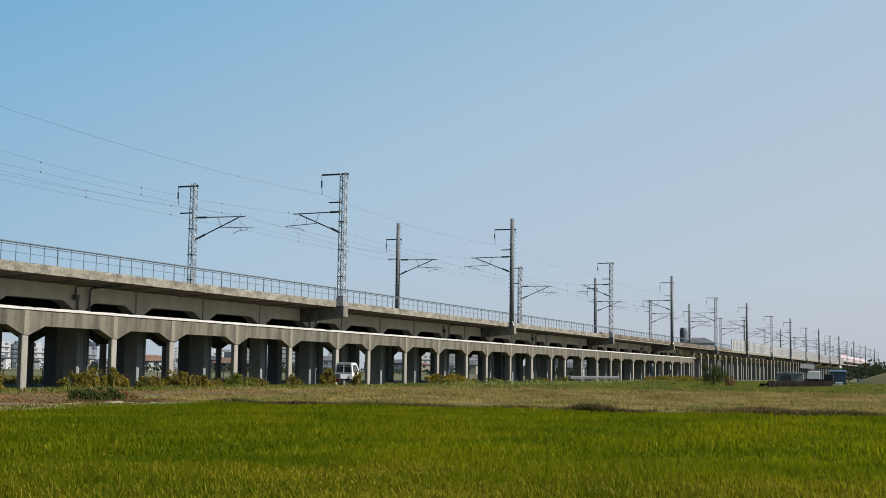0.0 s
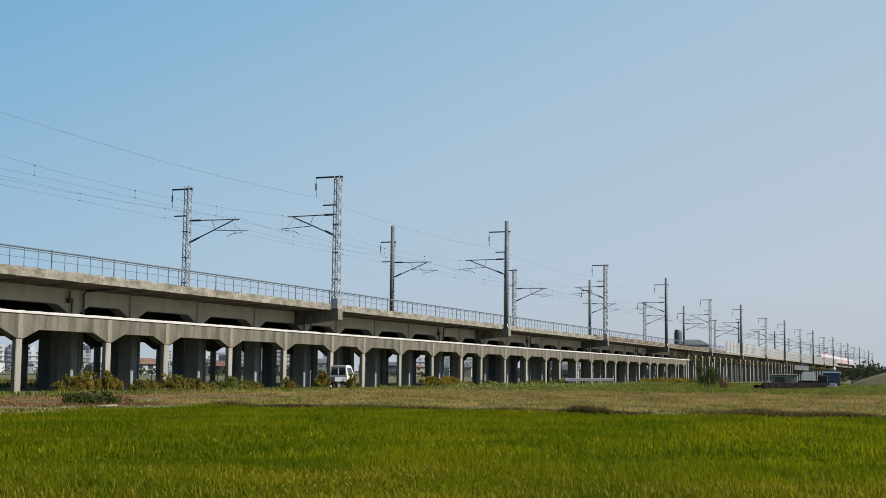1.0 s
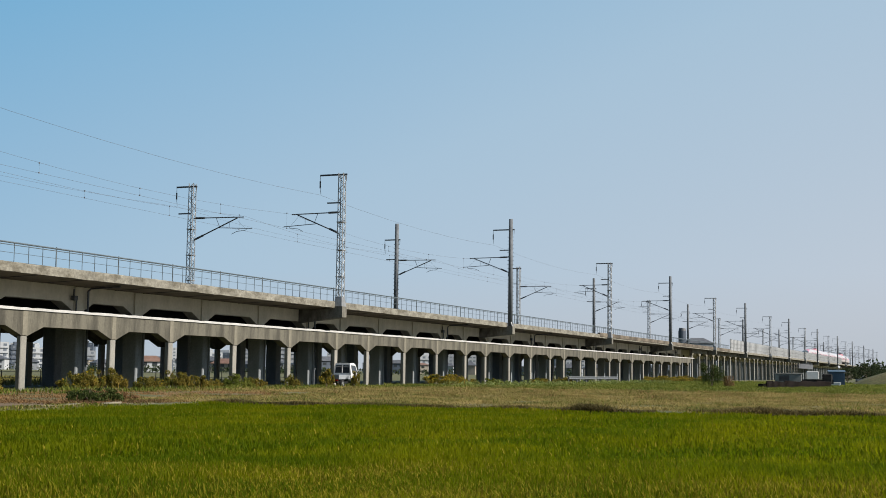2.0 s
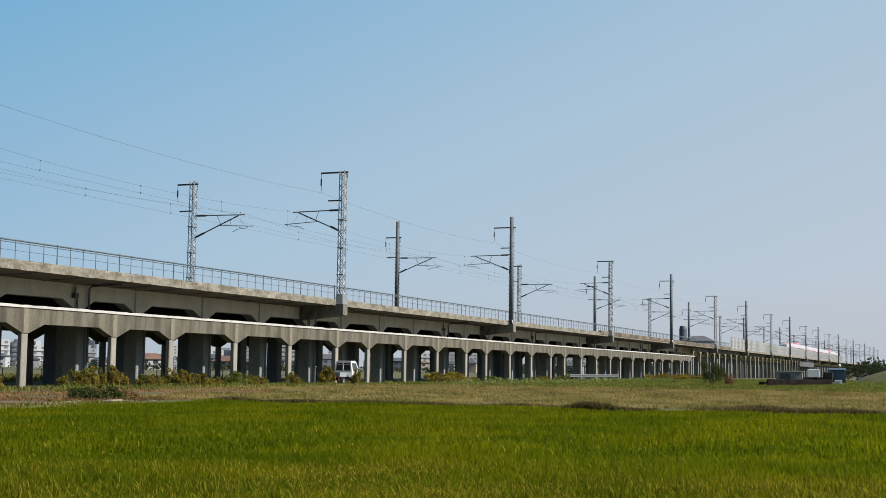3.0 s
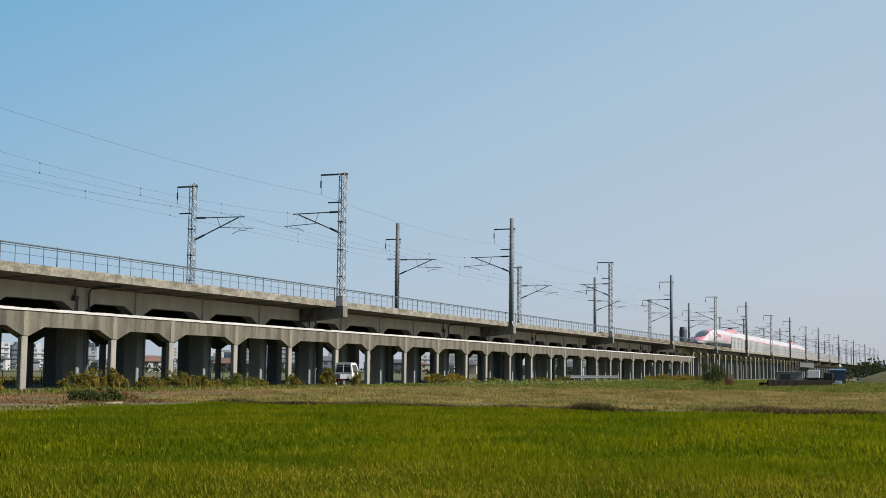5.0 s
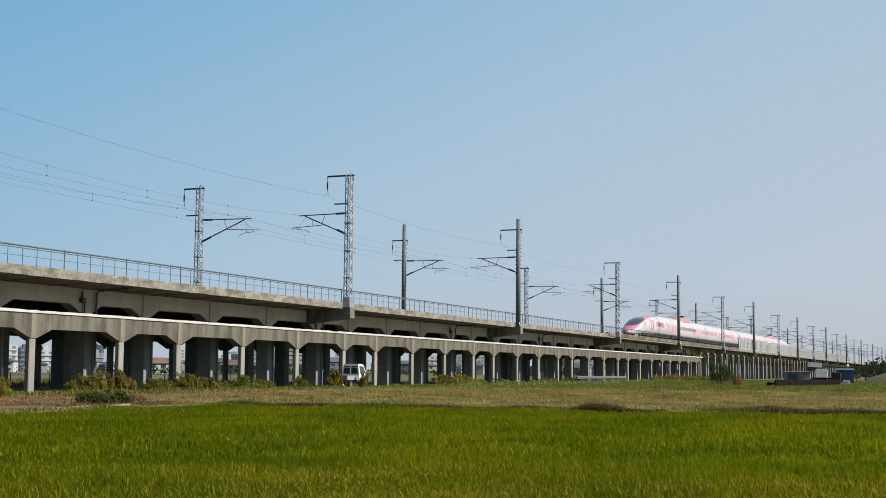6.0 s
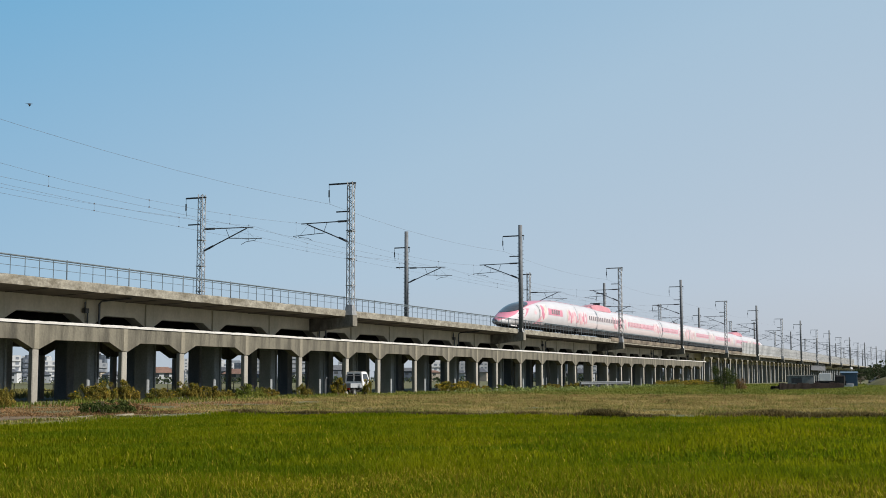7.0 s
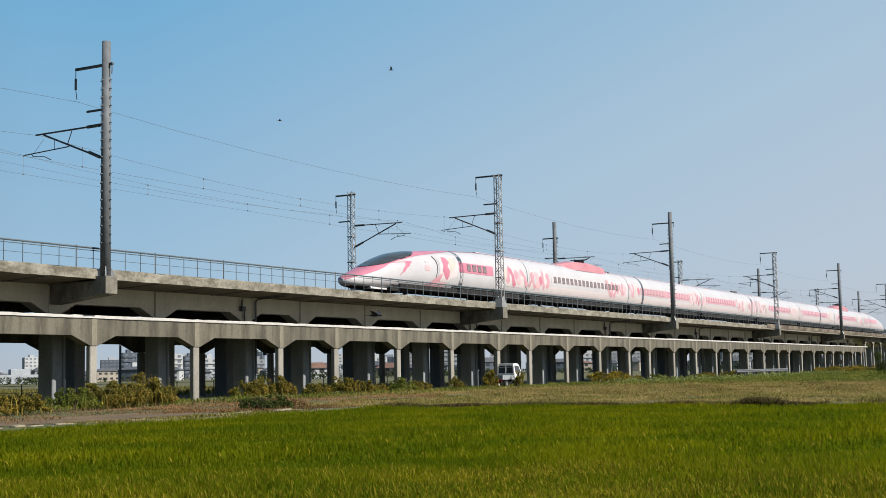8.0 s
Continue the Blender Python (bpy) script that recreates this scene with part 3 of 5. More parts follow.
def arm_parts(mast, z_up, z_low, k=1.0):
    """The hinged arm that carries the wires: stays, droppers and steady arm, towards +y."""
    a = Build()
    a.tube([(0, 0.2 * k, z_up), (0, 4.25 * k, z_up - 0.05)], 0.045)
    a.tube([(0, 0.2 * k, z_low), (0, 3.75 * k, z_up - 0.1)], 0.05)
    a.tube([(0, 2.3 * k, z_up - 0.75), (0, 2.0 * k, z_up)], 0.022)
    part("wire_arm", a, DARKSTEEL, mast)
    for z, y0, y1, z1 in ((z_up, 0.35, 1.1, z_up - 0.01), (z_low + 0.07, 0.35, 1.0, z_low + 0.38)):
        part("insulator", Build().tube([(0, y0 * k, z), (0, y1 * k, z1)], 0.085, 8), DARKSTEEL, mast)
    s = Build()
    s.tube([(0, 2.2 * k, z_up - 0.85), (0, 4.95 * k, z_up - 1.0)], 0.03)
    s.tube([(0, 3.1 * k, z_up - 0.9), (0, 3.1 * k, z_up - 0.42)], 0.015)
    s.tube([(0, 4.5 * k, z_up - 1.0), (0, 4.42 * k, z_up - 1.12), (0, 3.7 * k, z_up - 1.2), (0, 3.3 * k, z_up - 1.4)], 0.022)
    s.tube([(0, 3.75 * k, z_up - 0.3), (0, 4.35 * k, z_up - 0.95)], 0.008)
    part("steady_arm", s, DARKSTEEL, mast)


def top_arm(mast, z, reach=1.9, way=1):
    """The arm at the mast's top with its hung insulator; way: 1 towards the track, -1 away from it."""
    t = Build()
    t.box(-0.06, 0.06, min(-0.42 * way, reach * way), max(-0.42 * way, reach * way), z - 0.06, z + 0.06)
    t.tube([(0, -0.38 * way, z), (0, -0.36 * way, z - 0.5)], 0.025)
    part("feeder_arm", t, DARKSTEEL, mast)
    d = Build()
    d.tube([(0, reach * way, z), (0, reach * way, z - 0.45)], 0.02)
    d.tube([(0, reach * way, z - 0.45), (0, reach * way, z - 1.0)], 0.06, 8)
    d.tube([(0, reach * way, z - 1.0), (0, (reach - 0.08) * way, z - 1.5)], 0.02)
    part("feeder_insulator", d, DARKSTEEL, mast)
    s = Build()
    s.box(-0.04, 0.04, min(0.1 * way, 1.25 * way), max(0.1 * way, 1.25 * way), z - 2.25, z - 2.15)
    part("spur", s, DARKSTEEL, mast)


def lattice_mast(top, way=1):
    m = thing("lattice_mast", "galvanised steel lattice catenary mast on the viaduct edge", "mast", "catenary masts")
    h = top - MAST_FOOT
    w = 0.24
    b = Build()
    for sx in (-1, 1):
        for sy in (-1, 1):
            b.tube([(sx * w, sy * w, 0), (sx * w * 0.85, sy * w * 0.85, h)], 0.04, 4)
    part("leg_frame", b, GALV, m)
    c = Build()
    n = int(h / 0.45)
    for i in range(n):
        z0, z1 = h * i / n, h * (i + 1) / n
        s = 1 if i % 2 else -1
        q = w * 0.95
        for sy in (-1, 1):
            c.tube([(-s * q, sy * q, z0), (s * q, sy * q, z1)], 0.022, 4)
            c.tube([(sy * q, -s * q, z0), (sy * q, s * q, z1)], 0.022, 4)
    part("lacing", c, GALV, m)
    shoe = Build()
    shoe.add([(x, y, 0) for x, y in ((-0.42, -0.35), (0.42, -0.35), (0.42, 0.35), (-0.42, 0.35))] + [(x, y, 0.75) for x, y in ((-0.27, -0.27), (0.27, -0.27), (0.27, 0.27), (-0.27, 0.27))],
             [(0, 1, 5, 4), (1, 2, 6, 5), (2, 3, 7, 6), (3, 0, 4, 7), (4, 5, 6, 7)])
    part("shoe", shoe, GALV, m)
    for z in (0.22 * h, 0.42 * h, 0.63 * h):
        part("band", Build().box(-0.33, 0.33, -0.27, 0.27, z - 0.03, z + 0.03), GALV, m)
    top_arm(m, h - (0.1 if way > 0 else 0.25), 1.9 if way > 0 else 1.5, way)
    arm_parts(m, h - (3.05 if way > 0 else 2.85), h - (4.7 if way > 0 else 4.65), 1.02 if way > 0 else 1.14)
    return m


def tube_mast(top, way=1):
    m = thing("pole_mast", "dark grey round catenary pole with climbing pegs on the viaduct edge", "mast", "catenary masts")
    h = top - MAST_FOOT
    part("pole", Build().tube([(0, 0, 0), (0, 0, h)], 0.26, 12, 0.215), POLE, m, smooth=True)
    pegs = Build()
    z = 1.6
    while z < h - 1.9:
        pegs.box(-0.36, 0.36, -0.02, 0.02, z - 0.02, z + 0.02)
        pegs.box(-0.02, 0.02, -0.36, 0.36, z - 0.02, z + 0.02)
        z += 0.42
    tagged(part("climbing_peg", pegs, POLE, m), kind="stuff")
    fins = Build()
    for r in range(4):
        c, s = math.cos(r * math.pi / 2 + 0.78), math.sin(r * math.pi / 2 + 0.78)
        fins.add([(0.2 * c - 0.03 * s, 0.2 * s + 0.03 * c, 0), (0.5 * c - 0.03 * s, 0.5 * s + 0.03 * c, 0), (0.2 * c - 0.03 * s, 0.2 * s + 0.03 * c, 0.55),
                  (0.2 * c + 0.03 * s, 0.2 * s - 0.03 * c, 0), (0.5 * c + 0.03 * s, 0.5 * s - 0.03 * c, 0), (0.2 * c + 0.03 * s, 0.2 * s - 0.03 * c, 0.55)],
                 [(0, 1, 2), (5, 4, 3), (1, 4, 5, 2), (0, 2, 5, 3), (0, 3, 4, 1)])
    part("foot_fin", fins, GALV, m)
    top_arm(m, h - (1.15 if way > 0 else 1.8), 2.0 if way > 0 else 1.45, way)
    arm_parts(m, h - 4.1, h - 5.75, 1.1)
    return m


def masts():
    near = {0: tube_mast(17.94), 1: lattice_mast(16.80)}
    away = {0: tube_mast(17.9, -1), 1: lattice_mast(16.56, -1)}
    used = set()
    for k, s in MASTS:
        for row, m in ((near, pose(0.98986 * s, NEAR_MAST_Y, MAST_FOOT)), (away, pose(s - 0.88, 57.5, MAST_FOOT, 0, 0, 180))):
            src = row[k % 2]
            if src in used:
                copy_thing(src, m)
            else:
                src.matrix_basis = m
                used.add(src)


def wire(name, label, y, z, sag, r, base=0.0, row=MASTS):
    """One overhead wire that hangs between the masts."""
    w = Build()
    pts = []
    for (k, s), (_, s1) in zip(row, row[1:]):
        for i in range(6):
            u = i / 6
            pts.append((s + (s1 - s) * u + base, y, z - 4 * sag * u * (1 - u)))
    w.tube(pts, r, 4)
    tagged(part(name, w, WIRE), label, "wire", "overhead wires")


def wires():
    for y, side in ((TRACK_Y - 0.1, 1), (FAR_TRACK_Y - 0.1, -1)):
        wire("messenger_wire", "thin dark messenger wire over the track", y, 13.85, 0.75, 0.007)
        wire("contact_wire", "thin dark contact wire over the track", y, 12.65, 0.02, 0.007)
        d = Build()
        s = MASTS[0][1] + 5
        while s < 420:
            u = ((s - MASTS[1][1]) / MAST_PITCH) % 1.0
            d.tube([(s, y, 12.65), (s, y, 13.85 - 3 * u * (1 - u))], 0.006, 3)
            for zz in (12.65, 13.85 - 3 * u * (1 - u)):
                d.box(s - 0.03, s + 0.03, y - 0.03, y + 0.03, zz - 0.04, zz + 0.04)
            s += 10.0
        tagged(part("dropper", d, WIRE), "short vertical hanger wires of the catenary", "wire", kind="stuff")
    wire("feeder_wire", "thin feeder wire hung from the near mast tops", 45.83, 15.16, 0.5, 0.008, 0.0, NEAR_MASTS)
    wire("feeder_wire", "thin feeder wire hung from the far mast tops", 58.93, 14.72, 0.5, 0.007, -0.88)


# ---- the train ----
NOSE = ((0.0, 0.72, 0.50, 0.10), (0.35, 0.92, 0.30, 0.55), (1.0, 1.12, 0.16, 0.90), (1.9, 1.42, 0.10, 1.12), (3.7, 2.06, 0.08, 1.36), (4.9, 2.48, 0.08, 1.46),
        (6.2, 2.84, 0.08, 1.53), (7.9, 3.11, 0.08, 1.60), (9.8, 3.30, 0.08, 1.64), (13.9, 3.62, 0.08, 1.69), (18.4, 3.85, 0.08, 1.70), (22.5, 3.93, 0.08, 1.70))


def body_at(x):
    """Roof, floor and half width of the train x metres behind its nose."""
    if x >= NOSE[-1][0]:
        return NOSE[-1][1:]
    for a, b in zip(NOSE, NOSE[1:]):
        if x <= b[0]:
            u = (x - a[0]) / (b[0] - a[0])
            return tuple(p + (q - p) * u for p, q in zip(a[1:], b[1:]))


def skin(x, ang, out=0.0):
    """A point of the body's skin: ang 0 is the roof, 90 the side at half height, 180 the floor; the sign picks the side."""
    top, low, hw = body_at(x)
    a = radians(ang)
    n = 2.35
    c, s = math.cos(a), math.sin(a)
    k = (abs(c) ** n + abs(s) ** n) ** (-1 / n)
    zc, hh = (top + low) / 2, (top - low) / 2
    return (x, -(hw + out) * k * s, zc + (hh + out) * k * c)


def side(x, z, out=0.012):
    """A point of the near skin at height z."""
    top, low, hw = body_at(x)
    zc, hh = (top + low) / 2, (top - low) / 2
    q = min(1.0, abs((z - zc) / hh)) ** 2.35
    return (x, -(hw * (1 - q) ** (1 / 2.35)) - out, z)


def car_body(x0, x1, head):
    """The shell of one car between x0 and x1 metres behind the nose, in its paint, with shade painted grey low on the
    nose.
    """
    xs = sorted({round(x0 + (x1 - x0) * i / 12, 3) for i in range(13)} | {x for x in ((0, .12, .35, .65, 1, 1.4, 1.9, 2.4, 3, 3.7, 4.3, 4.9, 5.5, 6.2, 7, 7.9, 8.8, 9.8, 11, 12.5, 13.9, 15.3, 16.8, 18.4, 20.4, 22.5) if head else ())})
    angs = list(range(0, 361, 5))
    b = Build()
    for x in xs:
        b.v += [skin(x, a) for a in angs[:-1]]
    n = len(angs) - 1
    for i in range(len(xs) - 1):
        xm = (xs[i] + xs[i + 1]) / 2
        for j in range(n):
            am = min(angs[j] + 2.5, 357.5 - angs[j])
            zm = skin(xm, am)[2]
            slot = 0
            if head and xm < 13:
                # slot 2 greys the nose's downward-facing skin in place of its shade
                slot = 3 if zm < 0.24 else 2 if xm < 3.6 and zm < 0.78 - 0.11 * xm else 0
            elif zm < 0.86:
                slot = 3 if zm < 0.79 else 2
            b.f.append((i * n + j, i * n + (j + 1) % n, (i + 1) * n + (j + 1) % n, (i + 1) * n + j))
            b.s.append(slot)
    for x in (xs[0], xs[-1]):
        b.add([skin(x, a) for a in angs[:-1]], [tuple(range(n))])
    return b


def patch(x0, x1, z0, z1, out=0.014, nx=6, nz=4):
    """A painted field on the near side of the train."""
    b = Build()
    for i in range(nx + 1):
        for j in range(nz + 1):
            b.v.append(side(x0 + (x1 - x0) * i / nx, z0 + (z1 - z0) * j / nz, out))
    b.f = [(i * (nz + 1) + j, (i + 1) * (nz + 1) + j, (i + 1) * (nz + 1) + j + 1, i * (nz + 1) + j + 1) for i in range(nx) for j in range(nz)]
    b.s = [0] * len(b.f)
    return b


def ribbon(points, widths, out=0.018):
    """A painted ribbon that swings smoothly over the near side; widths are taken across its run."""
    n = len(points)

    def soft(vals, u):
        k = min(int(u), n - 2)
        f = u - k
        p0, p1, p2, p3 = vals[max(k - 1, 0)], vals[k], vals[k + 1], vals[min(k + 2, n - 1)]
        return 0.5 * (2 * p1 + (p2 - p0) * f + (2 * p0 - 5 * p1 + 4 * p2 - p3) * f * f + (3 * p1 - p0 - 3 * p2 + p3) * f ** 3)

    xs, zs = [p[0] for p in points], [p[1] for p in points]
    m = 5 * (n - 1)
    line = [(soft(xs, i / 5), soft(zs, i / 5), max(0.01, soft(widths, i / 5))) for i in range(m + 1)]
    b = Build()
    for i, (x, z, w) in enumerate(line):
        a, c = line[max(i - 1, 0)], line[min(i + 1, m)]
        dx, dz = c[0] - a[0], c[1] - a[1]
        q = math.hypot(dx, dz) or 1.0
        for k in range(4):
            s = w * (k / 3 - 0.5)
            b.v.append(side(x - s * dz / q, z + s * dx / q, out))
    b.f = [(4 * i + k, 4 * i + k + 1, 4 * i + k + 5, 4 * i + k + 4) for i in range(m) for k in range(3)]
    b.s = [0] * len(b.f)
    return b


def blot(rows, out=0.016):
    """A painted patch on the near side: heights, each with the ends of the patch there."""
    n, m = len(rows) - 1, 4
    b = Build()
    for i in range(4 * n + 1):
        k, f = min(i // 4, n - 1), i / 4 - min(i // 4, n - 1)
        f = f * f * (3 - 2 * f)
        z = rows[k][0] + (rows[k + 1][0] - rows[k][0]) * (i / 4 - k)
        l, r = (rows[k][q] + (rows[k + 1][q] - rows[k][q]) * f for q in (1, 2))
        b.v += [side(l + (r - l) * j / m, z, out) for j in range(m + 1)]
    b.f = [(5 * i + j, 5 * i + j + 1, 5 * i + j + 6, 5 * i + j + 5) for i in range(4 * n) for j in range(m)]
    b.s = [0] * len(b.f)
    return b


def angle_at(x, z):
    """The angle from the roof at which the skin has the height z."""
    lo, hi = 0.0, 170.0
    for _ in range(30):
        mid = (lo + hi) / 2
        lo, hi = (mid, hi) if skin(x, mid)[2] > z else (lo, mid)
    return lo


def hooded(line, out, sides=16):
    """A field over the top of the body, down to a line of heights on both sides."""
    pts = [(a[0] + (b[0] - a[0]) * q / 3, a[1] + (b[1] - a[1]) * q / 3) for a, b in zip(line, line[1:]) for q in range(3)] + [line[-1]]
    b = Build()
    for x, z in pts:
        a = angle_at(x, z)
        b.v += [skin(x, (-a + 2 * a * k / sides) % 360, out) for k in range(sides + 1)]
    b.f = [((sides + 1) * i + k, (sides + 1) * i + k + 1, (sides + 1) * (i + 1) + k + 1, (sides + 1) * (i + 1) + k) for i in range(len(pts) - 1) for k in range(sides)]
    b.s = [0] * len(b.f)
    return b


def nose_paint(shell):
    """The pink hood and the dark canopy of an end car."""
    hood = ((0.04, 0.62), (0.5, 0.76), (1.3, 0.97), (2.2, 1.19), (3.0, 1.40), (3.9, 1.70), (4.4, 1.93), (5.5, 2.22), (7.2, 2.57), (8.5, 2.80), (10.3, 3.04), (12.5, 3.32), (14.6, 3.56), (18, 3.74), (21, 3.80), (26.9, 3.80))
    part("nose_stripe", hooded(hood, 0.02), PINK, shell, "pink stripe from the nose over the roof", smooth=True)
    glass = ((2.6, 1.655), (3.2, 1.76), (3.9, 1.88), (4.4, 1.99), (5.5, 2.28), (6.8, 2.58), (7.8, 2.80), (8.3, 2.96), (8.7, 3.12))
    part("cockpit_window", hooded(glass, 0.06, 10), GLASS, shell, "dark wraparound cockpit canopy", smooth=True)
    part("canopy_seam", ribbon([(6.0, 2.41), (6.9, 2.60), (7.8, 2.82)], [0.03, 0.03, 0.03], 0.064), UNDER, shell)
    plough = Build().prism_x([(-0.9, 0.10), (-0.78, 0.38), (0.78, 0.38), (0.9, 0.10)], 2.4, 4.7)
    part("snow_plough", plough, WHITE, shell, "white skirt under the nose")


def train():
    t = thing("bullet_train", "white and pink eight-car high-speed train with long pointed nose", "train")
    ends = [0, 27] + [27 + 25 * i for i in range(1, 7)] + [204]
    rng = random.Random(11)
    pane = Build().soft_box(-0.30, 0.30, -0.012, 0.012, -0.27, 0.27, 0.01).mesh("window_pane", SMOKE)
    film = Build().soft_box(-0.30, 0.30, -0.012, 0.012, -0.27, 0.27, 0.01).mesh("window_film", FILM)
    wheel = Build().tube([(0, -0.07, 0), (0, 0.07, 0)], 0.43, 16).mesh("wheel", UNDER)
    for c in range(8):
        x0, x1 = ends[c] + (0.05 if c else 0), ends[c + 1] - (0.05 if c < 7 else 0)
        tail = c == 7
        flip = pose(204, 0, 0, 0, 0, 180) if tail else None
        lo, hi = (0, 26.95) if tail else (x0, x1)
        shell = part("car_body", car_body(lo, hi, c in (0, 7)), [WHITE, PINK, GREYPAINT, UNDER], t, "white car body with pink trim" if c else "white leading car with pink nose", smooth=True, at=flip)
        if c < 7:
            j = Build().tube([(x1 - 0.1, 0, 2.0), (x1 + 0.2, 0, 2.0)], 1.6, 20)
            part("gangway", j, UNDER, t, "dark rubber gangway between cars")
        # bogies and wheels
        for bx in ((6.2, 22.5) if c == 0 else (x0 + 3.2, x1 - 3.2) if not tail else (181.5, 197.8)):
            g = part("bogie", Build().soft_box(bx - 1.6, bx + 1.6, -1.2, 1.2, 0.05, 0.6, 0.05), UNDER, t)
            for wx in (-1.25, 1.25):
                for wy in (-0.72, 0.72):
                    part("wheel", wheel, None, g, at=pose(bx + wx, wy, 0.30))
        u0, u1 = (5.6, x1 - 1) if c == 0 else (x0 + 1, x1 - 1) if not tail else (178, 201)
        part("underframe", Build().soft_box(u0, u1, -1.45, 1.45, 0.22, 0.6, 0.05), UNDER, t)
        if tail:
            nose_paint(shell)
            for p, q, z0, z1, paint, out in ((12.5, 25.0, 1.86, 2.62, ROSE, 0.014), (6.0, 26.6, 0.98, 1.62, BLUSH, 0.012)):
                band = patch(p, q, z0, z1, out, 10)
                band.v = [(204 - x, y, z) for x, y, z in band.v]
                part("window_band", band, paint, t, "pink band on the rear car")
            for i in range(5):
                bow = blot([(2.85, 25.9 - i, 26.1 - i), (2.4, 25.6 - i, 26.2 - i), (1.9, 25.8 - i, 26.3 - i), (1.4, 25.9 - i, 26.1 - i)], 0.018 + 0.002 * i)
                bow.v = [(204 - x, y, z) for x, y, z in bow.v]
                part("painted_bow", bow, (WHITE, ROSE, BEIGE, PALEPINK, WHITE)[i], t, "abstract painted ribbon shape")
            continue
        # the pink band, windows and painted ribbons of the near side
        art = "abstract painted ribbon shape"
        if c == 0:
            nose_paint(shell)
            part("painted_wash", blot([(3.12, 11.6, 14.2), (2.4, 11.3, 14.3), (1.6, 11.2, 13.9), (1.0, 11.3, 12.5)], 0.013), BLUSH, shell, art)
            part("window_band", patch(14.3, 20.3, 1.88, 2.68), PINK, shell, "pink window band")
            for i in range(4):
                part("window_pane", pane, None, shell, at=pose(15.98 + 0.92 * i, side(15.98 + 0.92 * i, 2.33, 0.03)[1], 2.33, -7))
            part("cab_door", ribbon([(10.55, 2.9), (10.8, 2.5), (10.85, 1.9), (10.6, 1.2)], [0.16, 0.12, 0.09, 0.06], 0.02), DARKSTEEL, shell, "dark seam of the cab door")
            part("cab_door", ribbon([(10.95, 2.85), (11.12, 2.4), (11.1, 1.8), (10.9, 1.2)], [0.05, 0.05, 0.05, 0.05], 0.02), GREYPAINT, shell)
            part("nose_arrow", blot([(2.29, 6.2, 7.3), (2.05, 6.35, 6.95), (1.6, 5.92, 6.28), (1.15, 5.45, 5.52)]), PINK, shell, art)
            part("nose_line", ribbon([(4.9, 2.07), (5.7, 2.16), (6.5, 2.25)], [0.05, 0.07, 0.1]), ROSE, shell)
            part("painted_spot", blot([(2.16, 9.1, 9.35), (1.95, 8.95, 9.8), (1.72, 9.0, 9.75)]), PALEPINK, shell, art)
            part("painted_spot", blot([(2.45, 9.0, 9.1), (2.3, 9.2, 9.5)]), GREYPAINT, shell, art)
            part("painted_sweep", ribbon([(8.7, 0.36), (10.0, 0.72), (11.0, 1.15), (11.6, 1.6)], [0.15, 0.42, 0.5, 0.1], 0.02), ROSE, shell, art)
            part("painted_sweep", blot([(0.98, 10.6, 12.3), (0.7, 10.0, 12.2), (0.4, 9.5, 11.8)], 0.017), PALEPINK, shell, art)
            part("painted_bow", blot([(2.92, 11.85, 12.5), (2.55, 11.72, 12.78), (2.25, 11.8, 12.45), (1.85, 11.62, 12.75), (1.5, 11.9, 12.68), (1.2, 12.2, 12.45)], 0.02), PINK, shell, art)
            part("painted_bow", blot([(2.95, 12.9, 13.9), (2.6, 12.75, 14.05), (2.15, 12.8, 13.5), (1.75, 12.85, 13.1)], 0.02), BEIGE, shell, art)
            part("painted_bow", blot([(3.05, 13.95, 14.15), (2.8, 13.4, 14.2), (2.6, 13.5, 13.9)], 0.024), GREYPAINT, shell, art)
            spans = ((22.3, 26.7),)
        else:
            spans, bands = {1: (((27.4, 31.6), (46.0, 51.6)), ()), 2: (((52.3, 54.9), (72.3, 76.7)), ((55.6, 63.5), (63.5, 72.2))), 3: (((77.3, 78.3), (92.3, 101.7)), ((78.4, 91.7),)),
                            4: (((102.4, 108.0), (121.4, 126.6)), ((108.3, 121.2),)), 5: (((127.3, 128.4), (146.4, 151.6)), ((128.6, 146.2),)), 6: (((152.3, 155.0), (170.8, 176.6)), ((155.3, 170.6),))}[c]
            part("painted_wash", patch(x0 + 0.3, x1 - 0.3, 0.98, 1.62, 0.012, 12, 3), BLUSH, shell, "pale pink tint along the lower side")
            if c == 1:
                part("window_band", patch(32.2, 49.2, 1.95, 2.62, 0.013, 8), BLUSH, shell, "pale pink window band")
            for i, (p, q) in enumerate(bands):
                part("window_band", patch(p, q, 1.84, 2.60, 0.014, 8), DUSK if i == 0 and c == 2 else ROSE, shell, "pink window band")
            for i in range(17 if c == 1 else 24):
                wx = 33.0 + 0.97 * i if c == 1 else x0 + 1.0 + 0.97 * i
                if c == 1 or any(p + 0.5 < wx < q - 0.5 for p, q in bands):
                    part("window_pane", pane if c == 1 else film, None, shell, at=pose(wx, side(wx, 2.29, 0.012 if c != 1 else 0.03)[1], 2.29, -7))
            part("door", patch(x0 + 0.9, x0 + 1.75, 0.85, 2.75, 0.012, 2, 6), GREYPAINT, shell)
            part("door_leaf", patch(x0 + 0.95, x0 + 1.70, 0.9, 2.7, 0.016, 2, 6), WHITE, shell)
        lay = 0
